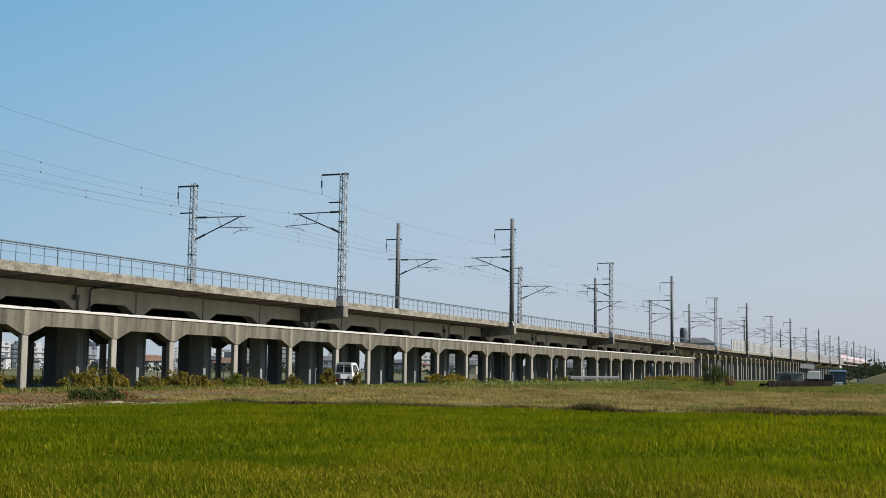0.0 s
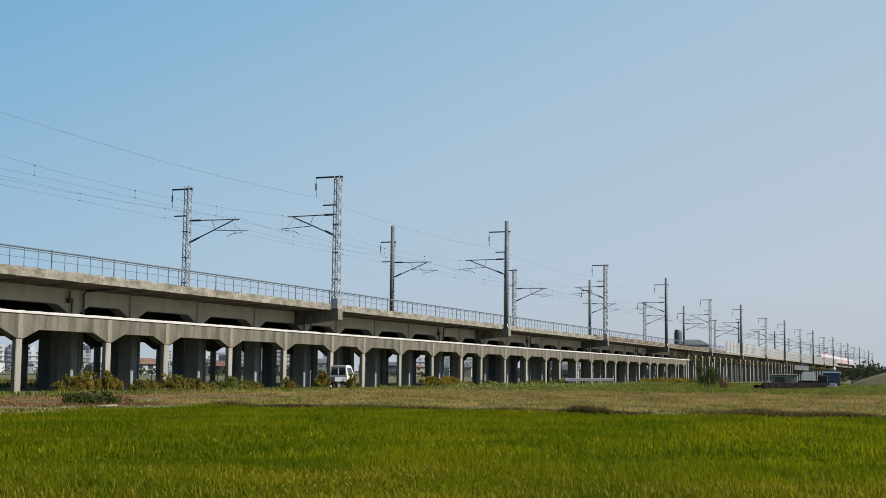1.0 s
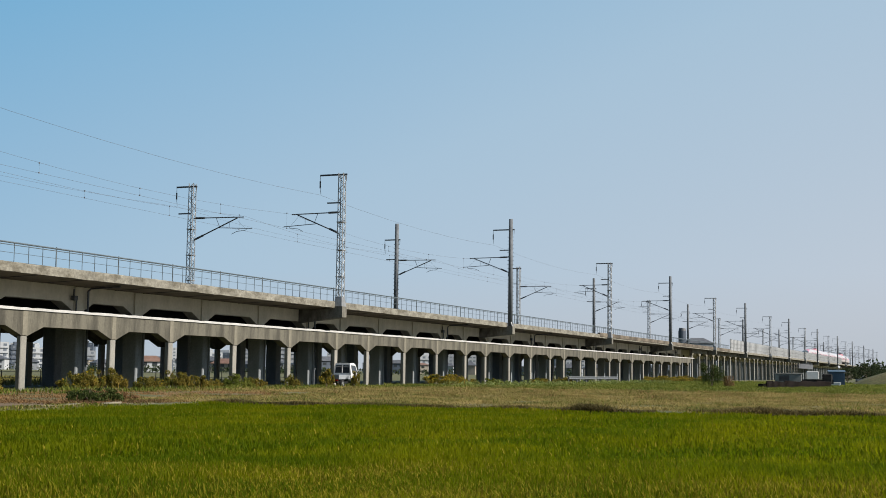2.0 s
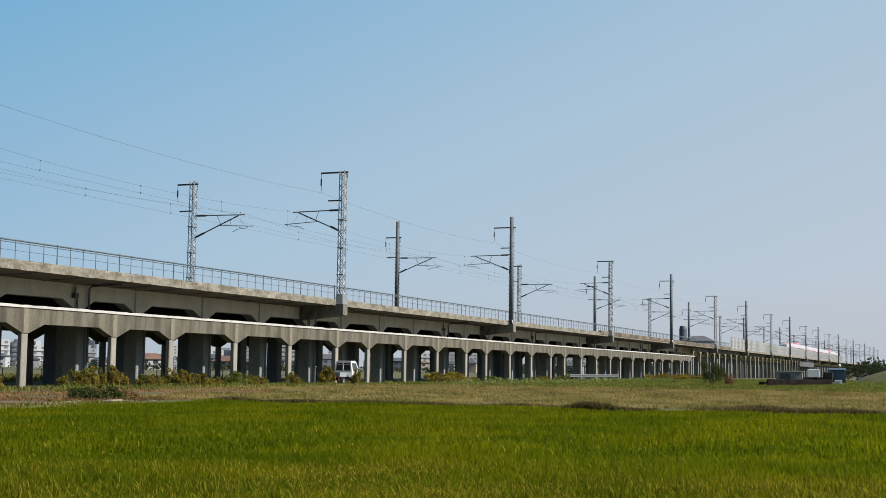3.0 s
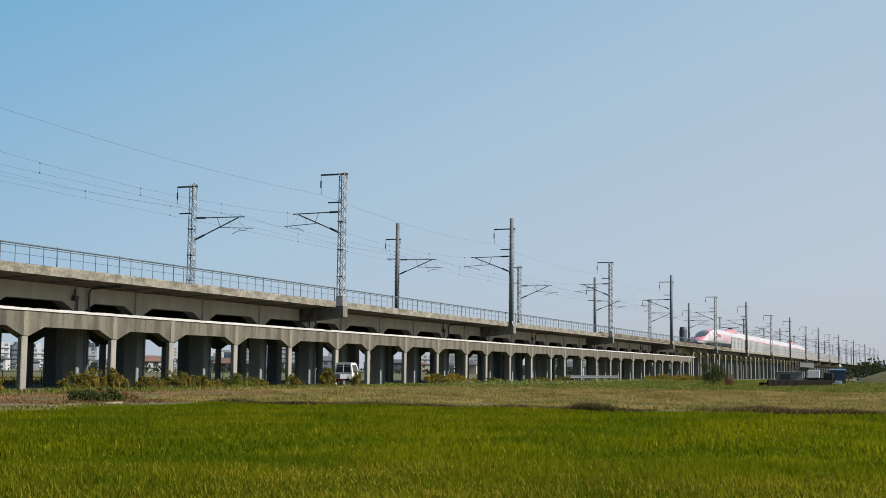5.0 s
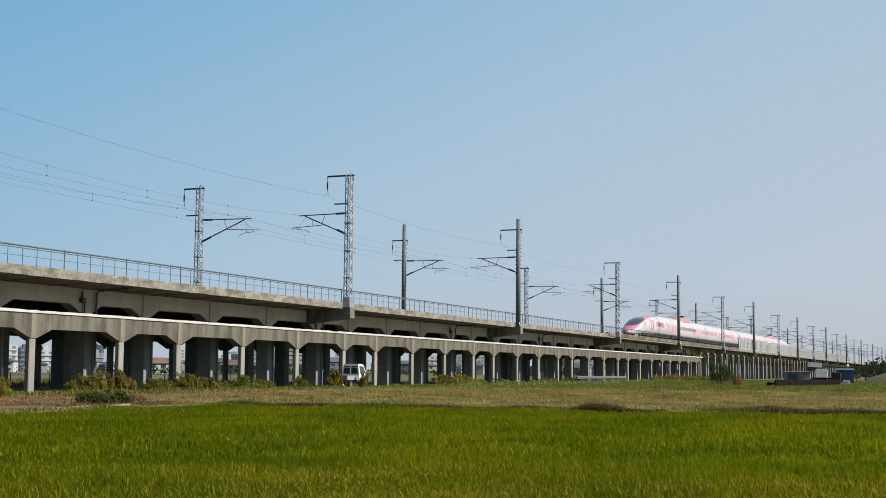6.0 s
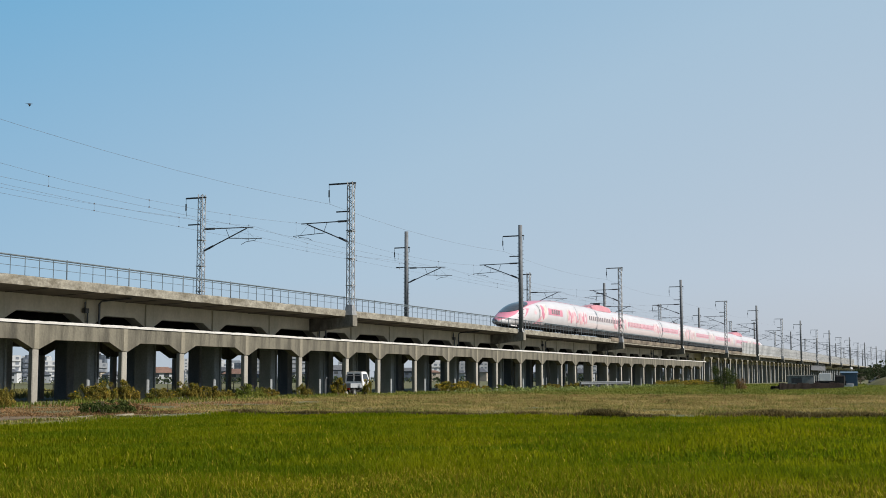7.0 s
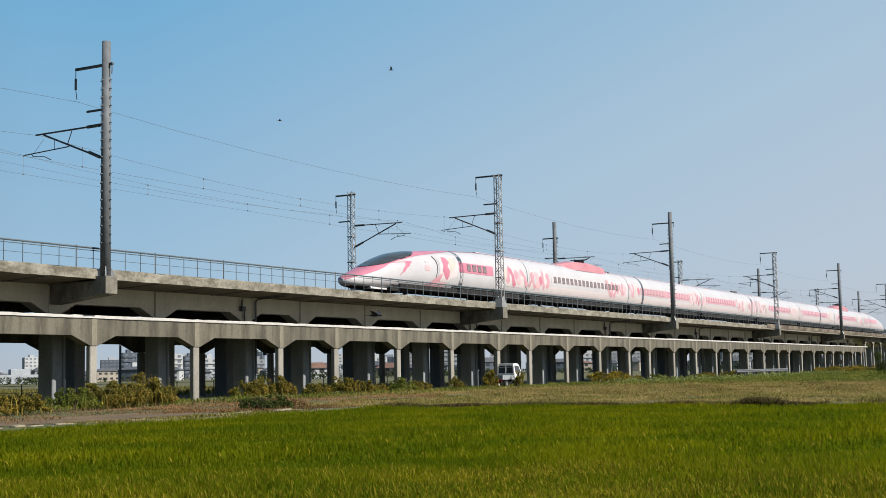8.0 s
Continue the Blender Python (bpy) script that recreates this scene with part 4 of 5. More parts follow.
        for p, q in spans:
            part("painted_wash", blot([(2.95, p + 0.2, q - 0.3), (2.2, p, q), (1.5, p + 0.2, q - 0.1), (1.2, p + 0.6, q - 0.5)], 0.0135), BLUSH, shell, art)
            bx = p + 0.3
            while bx < q:
                w, top, low = rng.uniform(0.4, 0.75) if c < 2 else rng.uniform(0.25, 0.55), rng.uniform(2.6, 3.05), rng.uniform(1.15, 1.6)
                lean, bend = rng.uniform(-0.35, 0.5), rng.uniform(-0.3, 0.3)
                mid = (top + low) / 2
                paint = rng.choice((ROSE, ROSE, PALEPINK, DUSK, BEIGE, PINK) if c < 3 else (PALEPINK, ROSE, WHITE, ROSE, BEIGE, DUSK))
                out = 0.017 + 0.0025 * lay
                if lay == 3:
                    shape = blot([(mid + 0.45, bx - 0.1, bx + 0.15), (mid + 0.2, bx - 0.35, bx + 0.4), (mid - 0.1, bx - 0.25, bx + 0.45), (mid - 0.4, bx, bx + 0.15)], out)
                else:
                    shape = blot([(top, bx - lean - 0.1, bx - lean + 0.1), (top - 0.25, bx - 0.6 * lean - 0.6 * w, bx - 0.6 * lean + 0.5 * w), (mid, bx + bend - 0.4 * w, bx + bend + 0.3 * w), (low + 0.25, bx + lean - 0.5 * w, bx + lean + 0.6 * w), (low, bx + lean, bx + lean + 0.12)], out)
                part("painted_bow", shape, paint, shell, art)
                bx += rng.uniform(0.55, 0.95)
                lay = (lay + 1) % 6
        if c:
            part("sill_line", patch(x0, x1, 0.88, 0.95, 0.016, 10, 1), GREYPAINT, shell)
            part("roof_stripe", hooded(((x0, 3.80), (x1, 3.80)), 0.015, 8), ROSE, shell, "dusty pink stripe along the roof", smooth=True)
        if c in (1, 6):
            px = 36.2 if c == 1 else 204 - 47.5
            hood = Build()
            st = [(-0.5, 0.02, 0.6), (1.5, 0.42, 1.1), (3.4, 0.66, 1.22), (6.5, 0.74, 1.22), (10.0, 0.56, 1.15), (11.2, 0.40, 1.05), (12.0, 0.02, 0.6)]
            for x, h, w in st:
                hood.v += [(px + x, -w, 3.55), (px + x, -w * 0.75, 3.84 + h * 0.8), (px + x, 0, 3.84 + h), (px + x, w * 0.75, 3.84 + h * 0.8), (px + x, w, 3.55)]
            hood.f = [(5 * i + k, 5 * i + k + 1, 5 * i + k + 6, 5 * i + k + 5) for i in range(len(st) - 1) for k in range(4)] + [(0, 1, 2, 3, 4), tuple(5 * (len(st) - 1) + k for k in range(5))]
            hood.s = [0] * len(hood.f)
            part("pantograph_cover", hood, HOODPINK, t, "raised pink pantograph cover on the roof")
            for ix in (12.7, 13.5):
                part("roof_insulator", Build().tube([(px + ix, -0.35, 3.8), (px + ix, -0.35, 3.98), (px + ix, -0.35, 4.05)], 0.16, 8, 0.08), DARKSTEEL, t)
            part("pantograph_head", Build().box(px + 6.6, px + 6.8, -0.5, 0.5, 4.5, 4.78).tube([(px + 6.7, -0.9, 4.82), (px + 6.7, 0.9, 4.82)], 0.05, 6), DARKSTEEL, t)
        if c == 3:
            for ix in (94.9, 96.4):
                part("roof_insulator", Build().tube([(ix, -0.35, 3.8), (ix, -0.35, 4.0), (ix, -0.35, 4.12)], 0.35, 10, 0.15), DARKSTEEL, t)
    b = Build()
    b.box(20, 190, -0.25, 0.25, 3.90, 3.97)
    part("roof_cable", b, GREYPAINT, t)
    return t


# ---- plants ----
def field():
    rng = np.random.default_rng(5)
    for name, near, far, step, per, width in (("rice_plants", 0.0, 19.0, 0.15, 34, 0.0042), ("far_rice_plants", 19.0, 90.0, 0.19, 13, 0.009)):
        gx, gy = np.arange(4.5, FIELD_X - 0.2, step), np.arange(-9.0, FIELD_Y - 0.4, step)
        hx, hy = [a.ravel() for a in np.meshgrid(gx, gy)]
        hx, hy = hx + rng.normal(0, 0.02, len(hx)), hy + rng.normal(0, 0.02, len(hy))
        r = np.hypot(hx, hy)
        keep = (hx < FIELD_X - 0.45 + 0.25 * np.sin(hy * 1.9) * np.sin(hy * 0.7)) & (hy < hx * 1.35 + 2) & (hy > -0.15 * hx - 3) & (r >= near) & (r < far)
        hx, hy = hx[keep], hy[keep]
        n = len(hx) * per
        roots = np.stack([np.repeat(hx, per) + rng.normal(0, 0.05, n), np.repeat(hy, per) + rng.normal(0, 0.05, n), np.where(np.arange(n) % per < 4, PADDY - 0.02, PADDY + rng.uniform(0.55, 0.69, n))], 1)
        wave = 1 + 0.05 * np.sin(hx * 0.8 + 1.3 * np.sin(hy * 0.5)) + 0.04 * np.sin(hy * 1.1 + hx * 0.3)
        hill = np.repeat(rng.uniform(0.94, 1.05, len(hx)) * wave, per)
        edge = 18.0 - np.hypot(roots[:, 0], roots[:, 1]) + 1.2 * np.sin(roots[:, 0] * 1.3 + roots[:, 1]) + 0.8 * np.sin(roots[:, 1] * 2.1)
        ripe = rng.random(n) < np.clip(edge / 7, 0.06, 0.5)
        tall = 0.74 * hill + PADDY - roots[:, 2]
        tagged(new(name, blades(name, roots[~ripe], tall[~ripe], width * 1.15, 0.42, RICE, rng)), "dense green rice plants in the paddy", "rice", kind="stuff")
        tagged(new("ripening_" + name, blades("ripening_rice", np.column_stack([roots[ripe, :2], np.maximum(roots[ripe, 2], PADDY + 0.56 * hill[ripe])]), np.minimum(1.05 * tall[ripe], 0.13), width * 1.2, 0.7, RIPE, rng)), "yellowing ripe ears of rice in the paddy", "rice", kind="stuff")


def scatter(rng, x0, x1, y0, y1, n, patch=0.0):
    p = np.stack([rng.uniform(x0, x1, n), rng.uniform(y0, y1, n), np.full(n, GROUND - 0.02)], 1)
    if patch:
        q = np.sin(p[:, 0] * 0.9 + 1.7 * np.sin(p[:, 1] * 0.5)) + np.sin(p[:, 1] * 1.1 + 1.3 * np.sin(p[:, 0] * 0.35))
        p = p[q + rng.normal(0, 0.5, n) > patch]
    return p


def verges():
    rng = np.random.default_rng(8)
    strips = [
        ("dry_grass", scatter(rng, FIELD_X + 0.2, 96, -8, 30, 300000, -1.2), 0.11, 0.010, 2.3, DRY, "soft dry tan grass on the field bank"),
        ("dry_grass", scatter(rng, 35, FIELD_X + 1, FIELD_Y + 0.6, 31, 6000, 0.0), 0.09, 0.010, 2.0, BROWN, "short dry brown grass beside the farm track"),
        ("bank_grass", scatter(rng, 0, 44, 31.0, 38, 12000, 0.0), 0.07, 0.010, 0.9, BROWN, "short dry grass beyond the farm track"),
        ("green_weeds", scatter(rng, 90, 175, -6, 41, 90000, -0.6), 0.19, 0.026, 1.6, GREEN, "green vegetable rows and weeds"),
        ("mixed_grass", scatter(rng, 38, 68, 30, 43.5, 32000, -0.3), 0.09, 0.010, 2.2, RUSSET, "mixed brown grass before the viaduct"),
        ("mixed_weeds", scatter(rng, 20, 105, 37, 44.8, 22000, 0.3), 0.24, 0.02, 0.7, GREEN, "green weeds at the foot of the viaduct"),
        ("bank_tufts", scatter(rng, FIELD_X - 0.2, 96, -6, 32, 46000, 0.35), 0.16, 0.011, 1.4, GREEN, "green tufts among the dry grass"),
        ("bank_weeds", scatter(rng, FIELD_X - 0.3, FIELD_X + 1.3, -8, 12, 14000, -0.3), 0.19, 0.010, 1.5, DARKWEED, "tangled dark brown weeds on the paddy bank"),
        ("brown_weeds", scatter(rng, 52, 95, -8, 36, 16000, 0.9), 0.17, 0.010, 1.8, BROWN, "brown withered weeds among the dry grass"),
        ("far_grass", scatter(rng, 150, 240, -8, 42, 40000, -0.5), 0.22, 0.05, 1.5, GREEN, "rough green grass round the yard"),
        ("bank_weeds", scatter(rng, FIELD_X - 0.3, FIELD_X + 0.9, 9, FIELD_Y, 9000), 0.12, 0.010, 2.0, DARKWEED, "tangled dry weeds on the paddy bank"),
        ("track_weeds", scatter(rng, 30, 42, FIELD_Y - 0.2, FIELD_Y + 1.3, 2500, 0.2), 0.11, 0.012, 0.8, GREEN, "low green weeds between paddy and track"),
        ("verge_grass", scatter(rng, 20, 110, 57, 120, 50000, 0.0), 0.35, 0.03, 0.8, OLIVE, "olive field grass behind the viaduct"),
    ]
    lumps = []
    for k in range(420):
        x = rng.uniform(100, 170)
        lumps.append((x, 34.5 + 1.5 * (k % 4) + rng.normal(0, 0.15), GROUND + rng.uniform(0.1, 0.38), rng.uniform(0.12, 0.3), rng.uniform(0.1, 0.25)))
    tagged(new("vegetable_leaves", leaf_cloud("vegetable_leaves", rng, lumps, 4200, 0.10, PALELEAF)), "pale broad leaves of a vegetable plot", "plants", kind="stuff")
    strips += [("track_grass", scatter(rng, 8, 42, 27.2, 31, 5000, 0.7), 0.10, 0.012, 1.0, BROWN, "thin withered grass on the farm track"),
               ("bank_tangle", scatter(rng, 58, 100, -6, 34, 42000, 0.5), 0.15, 0.010, 2.2, RUSSET, "russet withered grass in tangled drifts")]
    strips.append(("meadow_grass", scatter(rng, 60, 108, 27, 44, 60000, -0.9), 0.13, 0.012, 1.8, DRY, "dry meadow grass between bank and viaduct"))
    strips.append(("kerb_grass", scatter(rng, 4, 42, FIELD_Y - 0.1, 27.1, 14000, -0.1), 0.08, 0.010, 1.4, DRY, "dry grass grown over the kerb"))
    for name, roots, h, w, lean, mat, label in strips:
        tagged(new(name, blades(name, roots, h, w, lean, mat, rng, 0.5)), label, "grass", kind="stuff")


def leaf_cloud(name, rng, blobs, count, size, mat):
    """Many small turned leaves filling uneven lumps (x, y, z, radius, height)."""
    w = np.array([b[3] ** 2 * b[4] for b in blobs])
    pick = rng.choice(len(blobs), count, p=w / w.sum())
    d = rng.normal(size=(count, 3))
    d /= np.linalg.norm(d, axis=1)[:, None]
    r = rng.uniform(0.35, 1.0, count) ** 0.6
    bb = np.array(blobs)[pick]
    c = bb[:, :3] + d * r[:, None] * np.stack([bb[:, 3], bb[:, 3], bb[:, 4]], 1)
    a = rng.normal(size=(count, 3))
    a /= np.linalg.norm(a, axis=1)[:, None]
    b = np.cross(a, rng.normal(size=(count, 3)))
    b /= np.linalg.norm(b, axis=1)[:, None]
    s = (size * rng.uniform(0.6, 1.3, count))[:, None]
    v = np.stack([c - a * s, c + b * s * 0.45, c + a * s, c - b * s * 0.45], 1).reshape(-1, 3)
    return sheet(name, v, np.arange(count * 4).reshape(-1, 4), mat)


def shrub(x, y, wide, high, mat, label, seed, flowers=0, name="shrub", dense=1.0):
    rng = np.random.default_rng(seed)
    t = thing(name, label, "shrub", at=pose(x, y, GROUND))
    st = Build()
    for k in range(6):
        a, u = rng.uniform(0, 6.28), rng.uniform(0.2, 0.8)
        st.tube([(0.05 * k - 0.12, 0, -0.05), (wide * 0.3 * u * math.cos(a), wide * 0.3 * u * math.sin(a), high * 0.8)], 0.02, 4, 0.006)
    tagged(part("stem", st, BARK, t), kind="stuff")
    lumps = []
    for _ in range(44):
        u = rng.uniform(-1, 1)
        lumps.append((0.42 * u * wide, rng.uniform(-0.25, 0.25) * wide, high * (0.12 + rng.uniform(0.1, 0.68) * (1 - u * u * rng.uniform(0.6, 1.0))), wide * rng.uniform(0.04, 0.085), high * rng.uniform(0.07, 0.16)))
    spots = np.stack([rng.uniform(-0.48, 0.48, 60) * wide, rng.uniform(-0.3, 0.3, 60) * wide, np.full(60, -0.02)], 1)
    tagged(part("stalk", blades("stalk", spots, high * 0.72, 0.012, 0.5, mat, rng), None, t), kind="stuff")
    part("foliage", leaf_cloud("foliage", rng, lumps, int(2000 * dense * wide * high) + 500, 0.046, mat), None, t)
    if flowers:
        tops = [(a, b, c + 0.6 * e, d, e * 0.7) for a, b, c, d, e in lumps]
        tagged(part("bloom", leaf_cloud("bloom", rng, tops, flowers, 0.055, FLOWER), None, t, "yellow flower heads"), kind="stuff")
    return t


def tree(x, y, high, wide, seed, label):
    rng = np.random.default_rng(seed)
    t = thing("tree", label, "tree", at=pose(x, y, GROUND))
    tr = Build()
    tr.tube([(0, 0, -0.1), (0.05 * high * 0.3, 0, high * 0.3), (0, 0.04, high * 0.75)], 0.035 * high, 7, 0.008 * high)
    lumps = []
    for k in range(9):
        a, z = k * 2.4, high * (0.12 + 0.075 * k)
        tip = (wide * 0.36 * math.cos(a), wide * 0.36 * math.sin(a), z + 0.14 * high)
        tr.tube([(0, 0, z * 0.9), tip], 0.012 * high, 5, 0.004 * high)
        lumps.append((*tip, wide * rng.uniform(0.14, 0.24), high * rng.uniform(0.09, 0.16)))
    lumps.append((0, 0, high * 0.85, wide * 0.2, high * 0.14))
    part("trunk", tr, BARK, t)
    part("crown", leaf_cloud("crown", rng, lumps, 2600, 0.02 * high + 0.05, FARLEAF), None, t)


def plants():
    # clumps at the foot of the columns: x, y, width, height, leaf, flowers
    rows = [(38.6, 37.6, 2.4, 1.1, GREEN, 15), (40.2, 37.6, 2.2, 1.3, WEED, 25), (42.0, 38.0, 2.4, 1.5, WEED, 30), (43.8, 38.6, 2.6, 1.75, WEED, 40), (45.4, 39.2, 2.2, 1.3, WEED, 40), (32.0, 35.5, 2.6, 1.1, WEED, 160), (34.2, 35.8, 2.0, 0.9, WEED, 60),
            (57.0, 42.8, 2.6, 1.2, WEED, 120), (59.4, 42.9, 2.6, 1.4, WEED, 160), (63.6, 43.0, 2.0, 0.9, WEED, 30), (65.8, 42.6, 2.6, 1.3, WEED, 60), (68.2, 42.6, 2.0, 1.0, WEED, 40), (70.5, 43.0, 1.8, 0.7, WEED, 120), (73.5, 42.9, 2.6, 1.1, GREEN, 0), (75.5, 42.9, 2.2, 0.9, WEED, 0),
            (81.5, 43.2, 1.6, 1.0, WEED, 0), (84.4, 42.0, 1.6, 1.5, WEED, 260), (87.0, 40.9, 0.9, 1.5, WEED, 60), (108.5, 42.6, 4.0, 1.25, WEED, 1100), (113.0, 42.8, 3.0, 1.3, WEED, 800), (117.5, 43.2, 2.6, 0.7, WEED, 100), (124.0, 43.0, 3.0, 0.7, GREEN, 20), (140, 43, 4.0, 0.8, WEED, 160),
            (150, 43.3, 4.0, 0.8, WEED, 100), (200, 42.5, 9.0, 1.0, WEED, 700), (212, 42.5, 9.0, 1.1, WEED, 900), (226, 42, 9.0, 1.2, WEED, 700)]
    for i, (x, y, w, h, m, f) in enumerate(rows):
        shrub(x, y, w, h, m, "rank green weeds with yellow flowers by the columns" if f else "rank green weed clump by the columns", 40 + i, f, "weed_clump")
    shrub(38.8, 28.5, 2.6, 0.6, SHRUB, "low dark green bush on the field bank", 90, 0, "shrub", 0.7)
    shrub(40.3, 29.2, 2.8, 0.5, BROWN, "low brownish green bush on the field bank", 91)
    shrub(131, 22.4, 4.2, 2.9, SHRUB, "dark sparse bush at the end of the field", 92, 0, "shrub", 0.35)
    shrub(131.6, 20.9, 1.8, 1.5, BROWN, "brown withered bush at the end of the field", 93, 0, "shrub", 0.25)


def house(x, y, w, d, h, roof_h, wall, roof, turn, label, floors=2):
    """A plain far house with a hipped roof and windows."""
    t = thing("house", label, "house", at=pose(x, y, GROUND, 0, 0, turn))
    part("wall", Build().box(-w / 2, w / 2, -d / 2, d / 2, -0.2, h), wall, t)
    e = 0.5
    r = Build()
    r.add([(-w / 2 - e, -d / 2 - e, h), (w / 2 + e, -d / 2 - e, h), (w / 2 + e, d / 2 + e, h), (-w / 2 - e, d / 2 + e, h), (-w / 4, 0, h + roof_h), (w / 4, 0, h + roof_h)],
          [(0, 1, 5, 4), (1, 2, 5), (2, 3, 4, 5), (3, 0, 4), (3, 2, 1, 0)])
    part("roof", r, roof, t)
    pane = Build().box(-0.8, 0.8, -0.04, 0.04, -0.55, 0.55).mesh("window", GLASS)
    for f in range(floors):
        for k in range(max(1, int(w / 3.2))):
            part("window", pane, None, t, at=pose(-w / 2 + 1.7 + 3.2 * k, -d / 2 - 0.03, h * (f + 0.55) / floors))
        part("window", pane, None, t, at=pose(-w / 2 - 0.03, 0, h * (f + 0.55) / floors, 0, 0, 90))


def block(x, y, w, d, floors, wall, turn, label, name="apartment_building"):
    """A far flat-roofed block with rows of windows and balcony ledges."""
    t = thing(name, label, "building", at=pose(x, y, GROUND, 0, 0, turn))
    h = 3.0 * floors
    part("wall", Build().box(-w / 2, w / 2, -d / 2, d / 2, -0.2, h + 0.5), wall, t)
    part("roof", Build().soft_box(-w / 5, w / 8, -d / 4, d / 4, h + 0.4, h + 2.6, 0.1), wall, t)
    pane = Build().box(-0.9, 0.9, -0.05, 0.05, -0.7, 0.7).mesh("window", FARGLASS)
    ledge = Build().box(-w / 2 + 0.3, w / 2 - 0.3, -0.6, 0.0, 0.0, 0.9).mesh("balcony", wall)
    n = int(w / 3.4)
    for f in range(floors):
        part("balcony", ledge, None, t, at=pose(0, -d / 2, 3.0 * f + 0.1))
        for k in range(n):
            part("window", pane, None, t, at=pose(-w / 2 + (k + 0.5) * w / n, -d / 2 - 0.04, 3.0 * f + 1.9))
        for k in range(max(1, int(d / 4))):
            part("window", pane, None, t, at=pose(-w / 2 - 0.04, -d / 2 + (k + 0.5) * d / max(1, int(d / 4)), 3.0 * f + 1.8, 0, 0, 90))


PLASTER = material("pale_plaster", (0.3058, 0.3159, 0.3294), (0.3822, 0.3939, 0.4097), 0.85, 0.3, 4, 0.08)
GREYWALL = material("grey_wall", (0.1666, 0.1794, 0.1986), (0.2307, 0.2435, 0.2627), 0.85, 0.3, 4, 0.08)
FARGREY = material("hazy_grey_wall", (0.24, 0.26, 0.285), (0.31, 0.33, 0.355), 0.85, 0.3, 4, 0.08)
TILE = material("dark_roof_tile", (0.05411, 0.05749, 0.06764), (0.0947, 0.09808, 0.1082), 0.6, 1, 6, 0.15)
REDTILE = material("red_brown_roof_tile", (0.115, 0.065, 0.047), (0.17, 0.1, 0.075), 0.65, 1, 6, 0.15)
BLUESHED = material("blue_sheet_metal", (0.0356, 0.06675, 0.1068), (0.0534, 0.0979, 0.1513), 0.5, 1, 10, 0.1)
VANPAINT = material("white_van_paint", (0.5511, 0.5511, 0.5434), (0.597, 0.597, 0.5894), 0.25, 1, 8, 0.02)
NAVY = material("dark_blue_cladding", (0.045, 0.058, 0.08), (0.07, 0.085, 0.112), 0.5, 0.3, 4, 0.1)
OCHRE = material("weathered_tan_render", (0.2, 0.175, 0.145), (0.28, 0.25, 0.21), 0.85, 0.3, 4, 0.1)
FARGLASS = material("hazy_window_glass", (0.10, 0.115, 0.14), (0.15, 0.165, 0.19), 0.2, 1, 5, 0.02)
LAMPRED = material("red_lamp_glass", (0.3115, 0.0267, 0.0178), (0.4005, 0.0445, 0.0267), 0.2, 1, 8, 0.02)


def polar(az, r):
    """A place r metres from the standpoint, az degrees from the line's direction."""
    return r * math.cos(radians(az)), r * math.sin(radians(az))


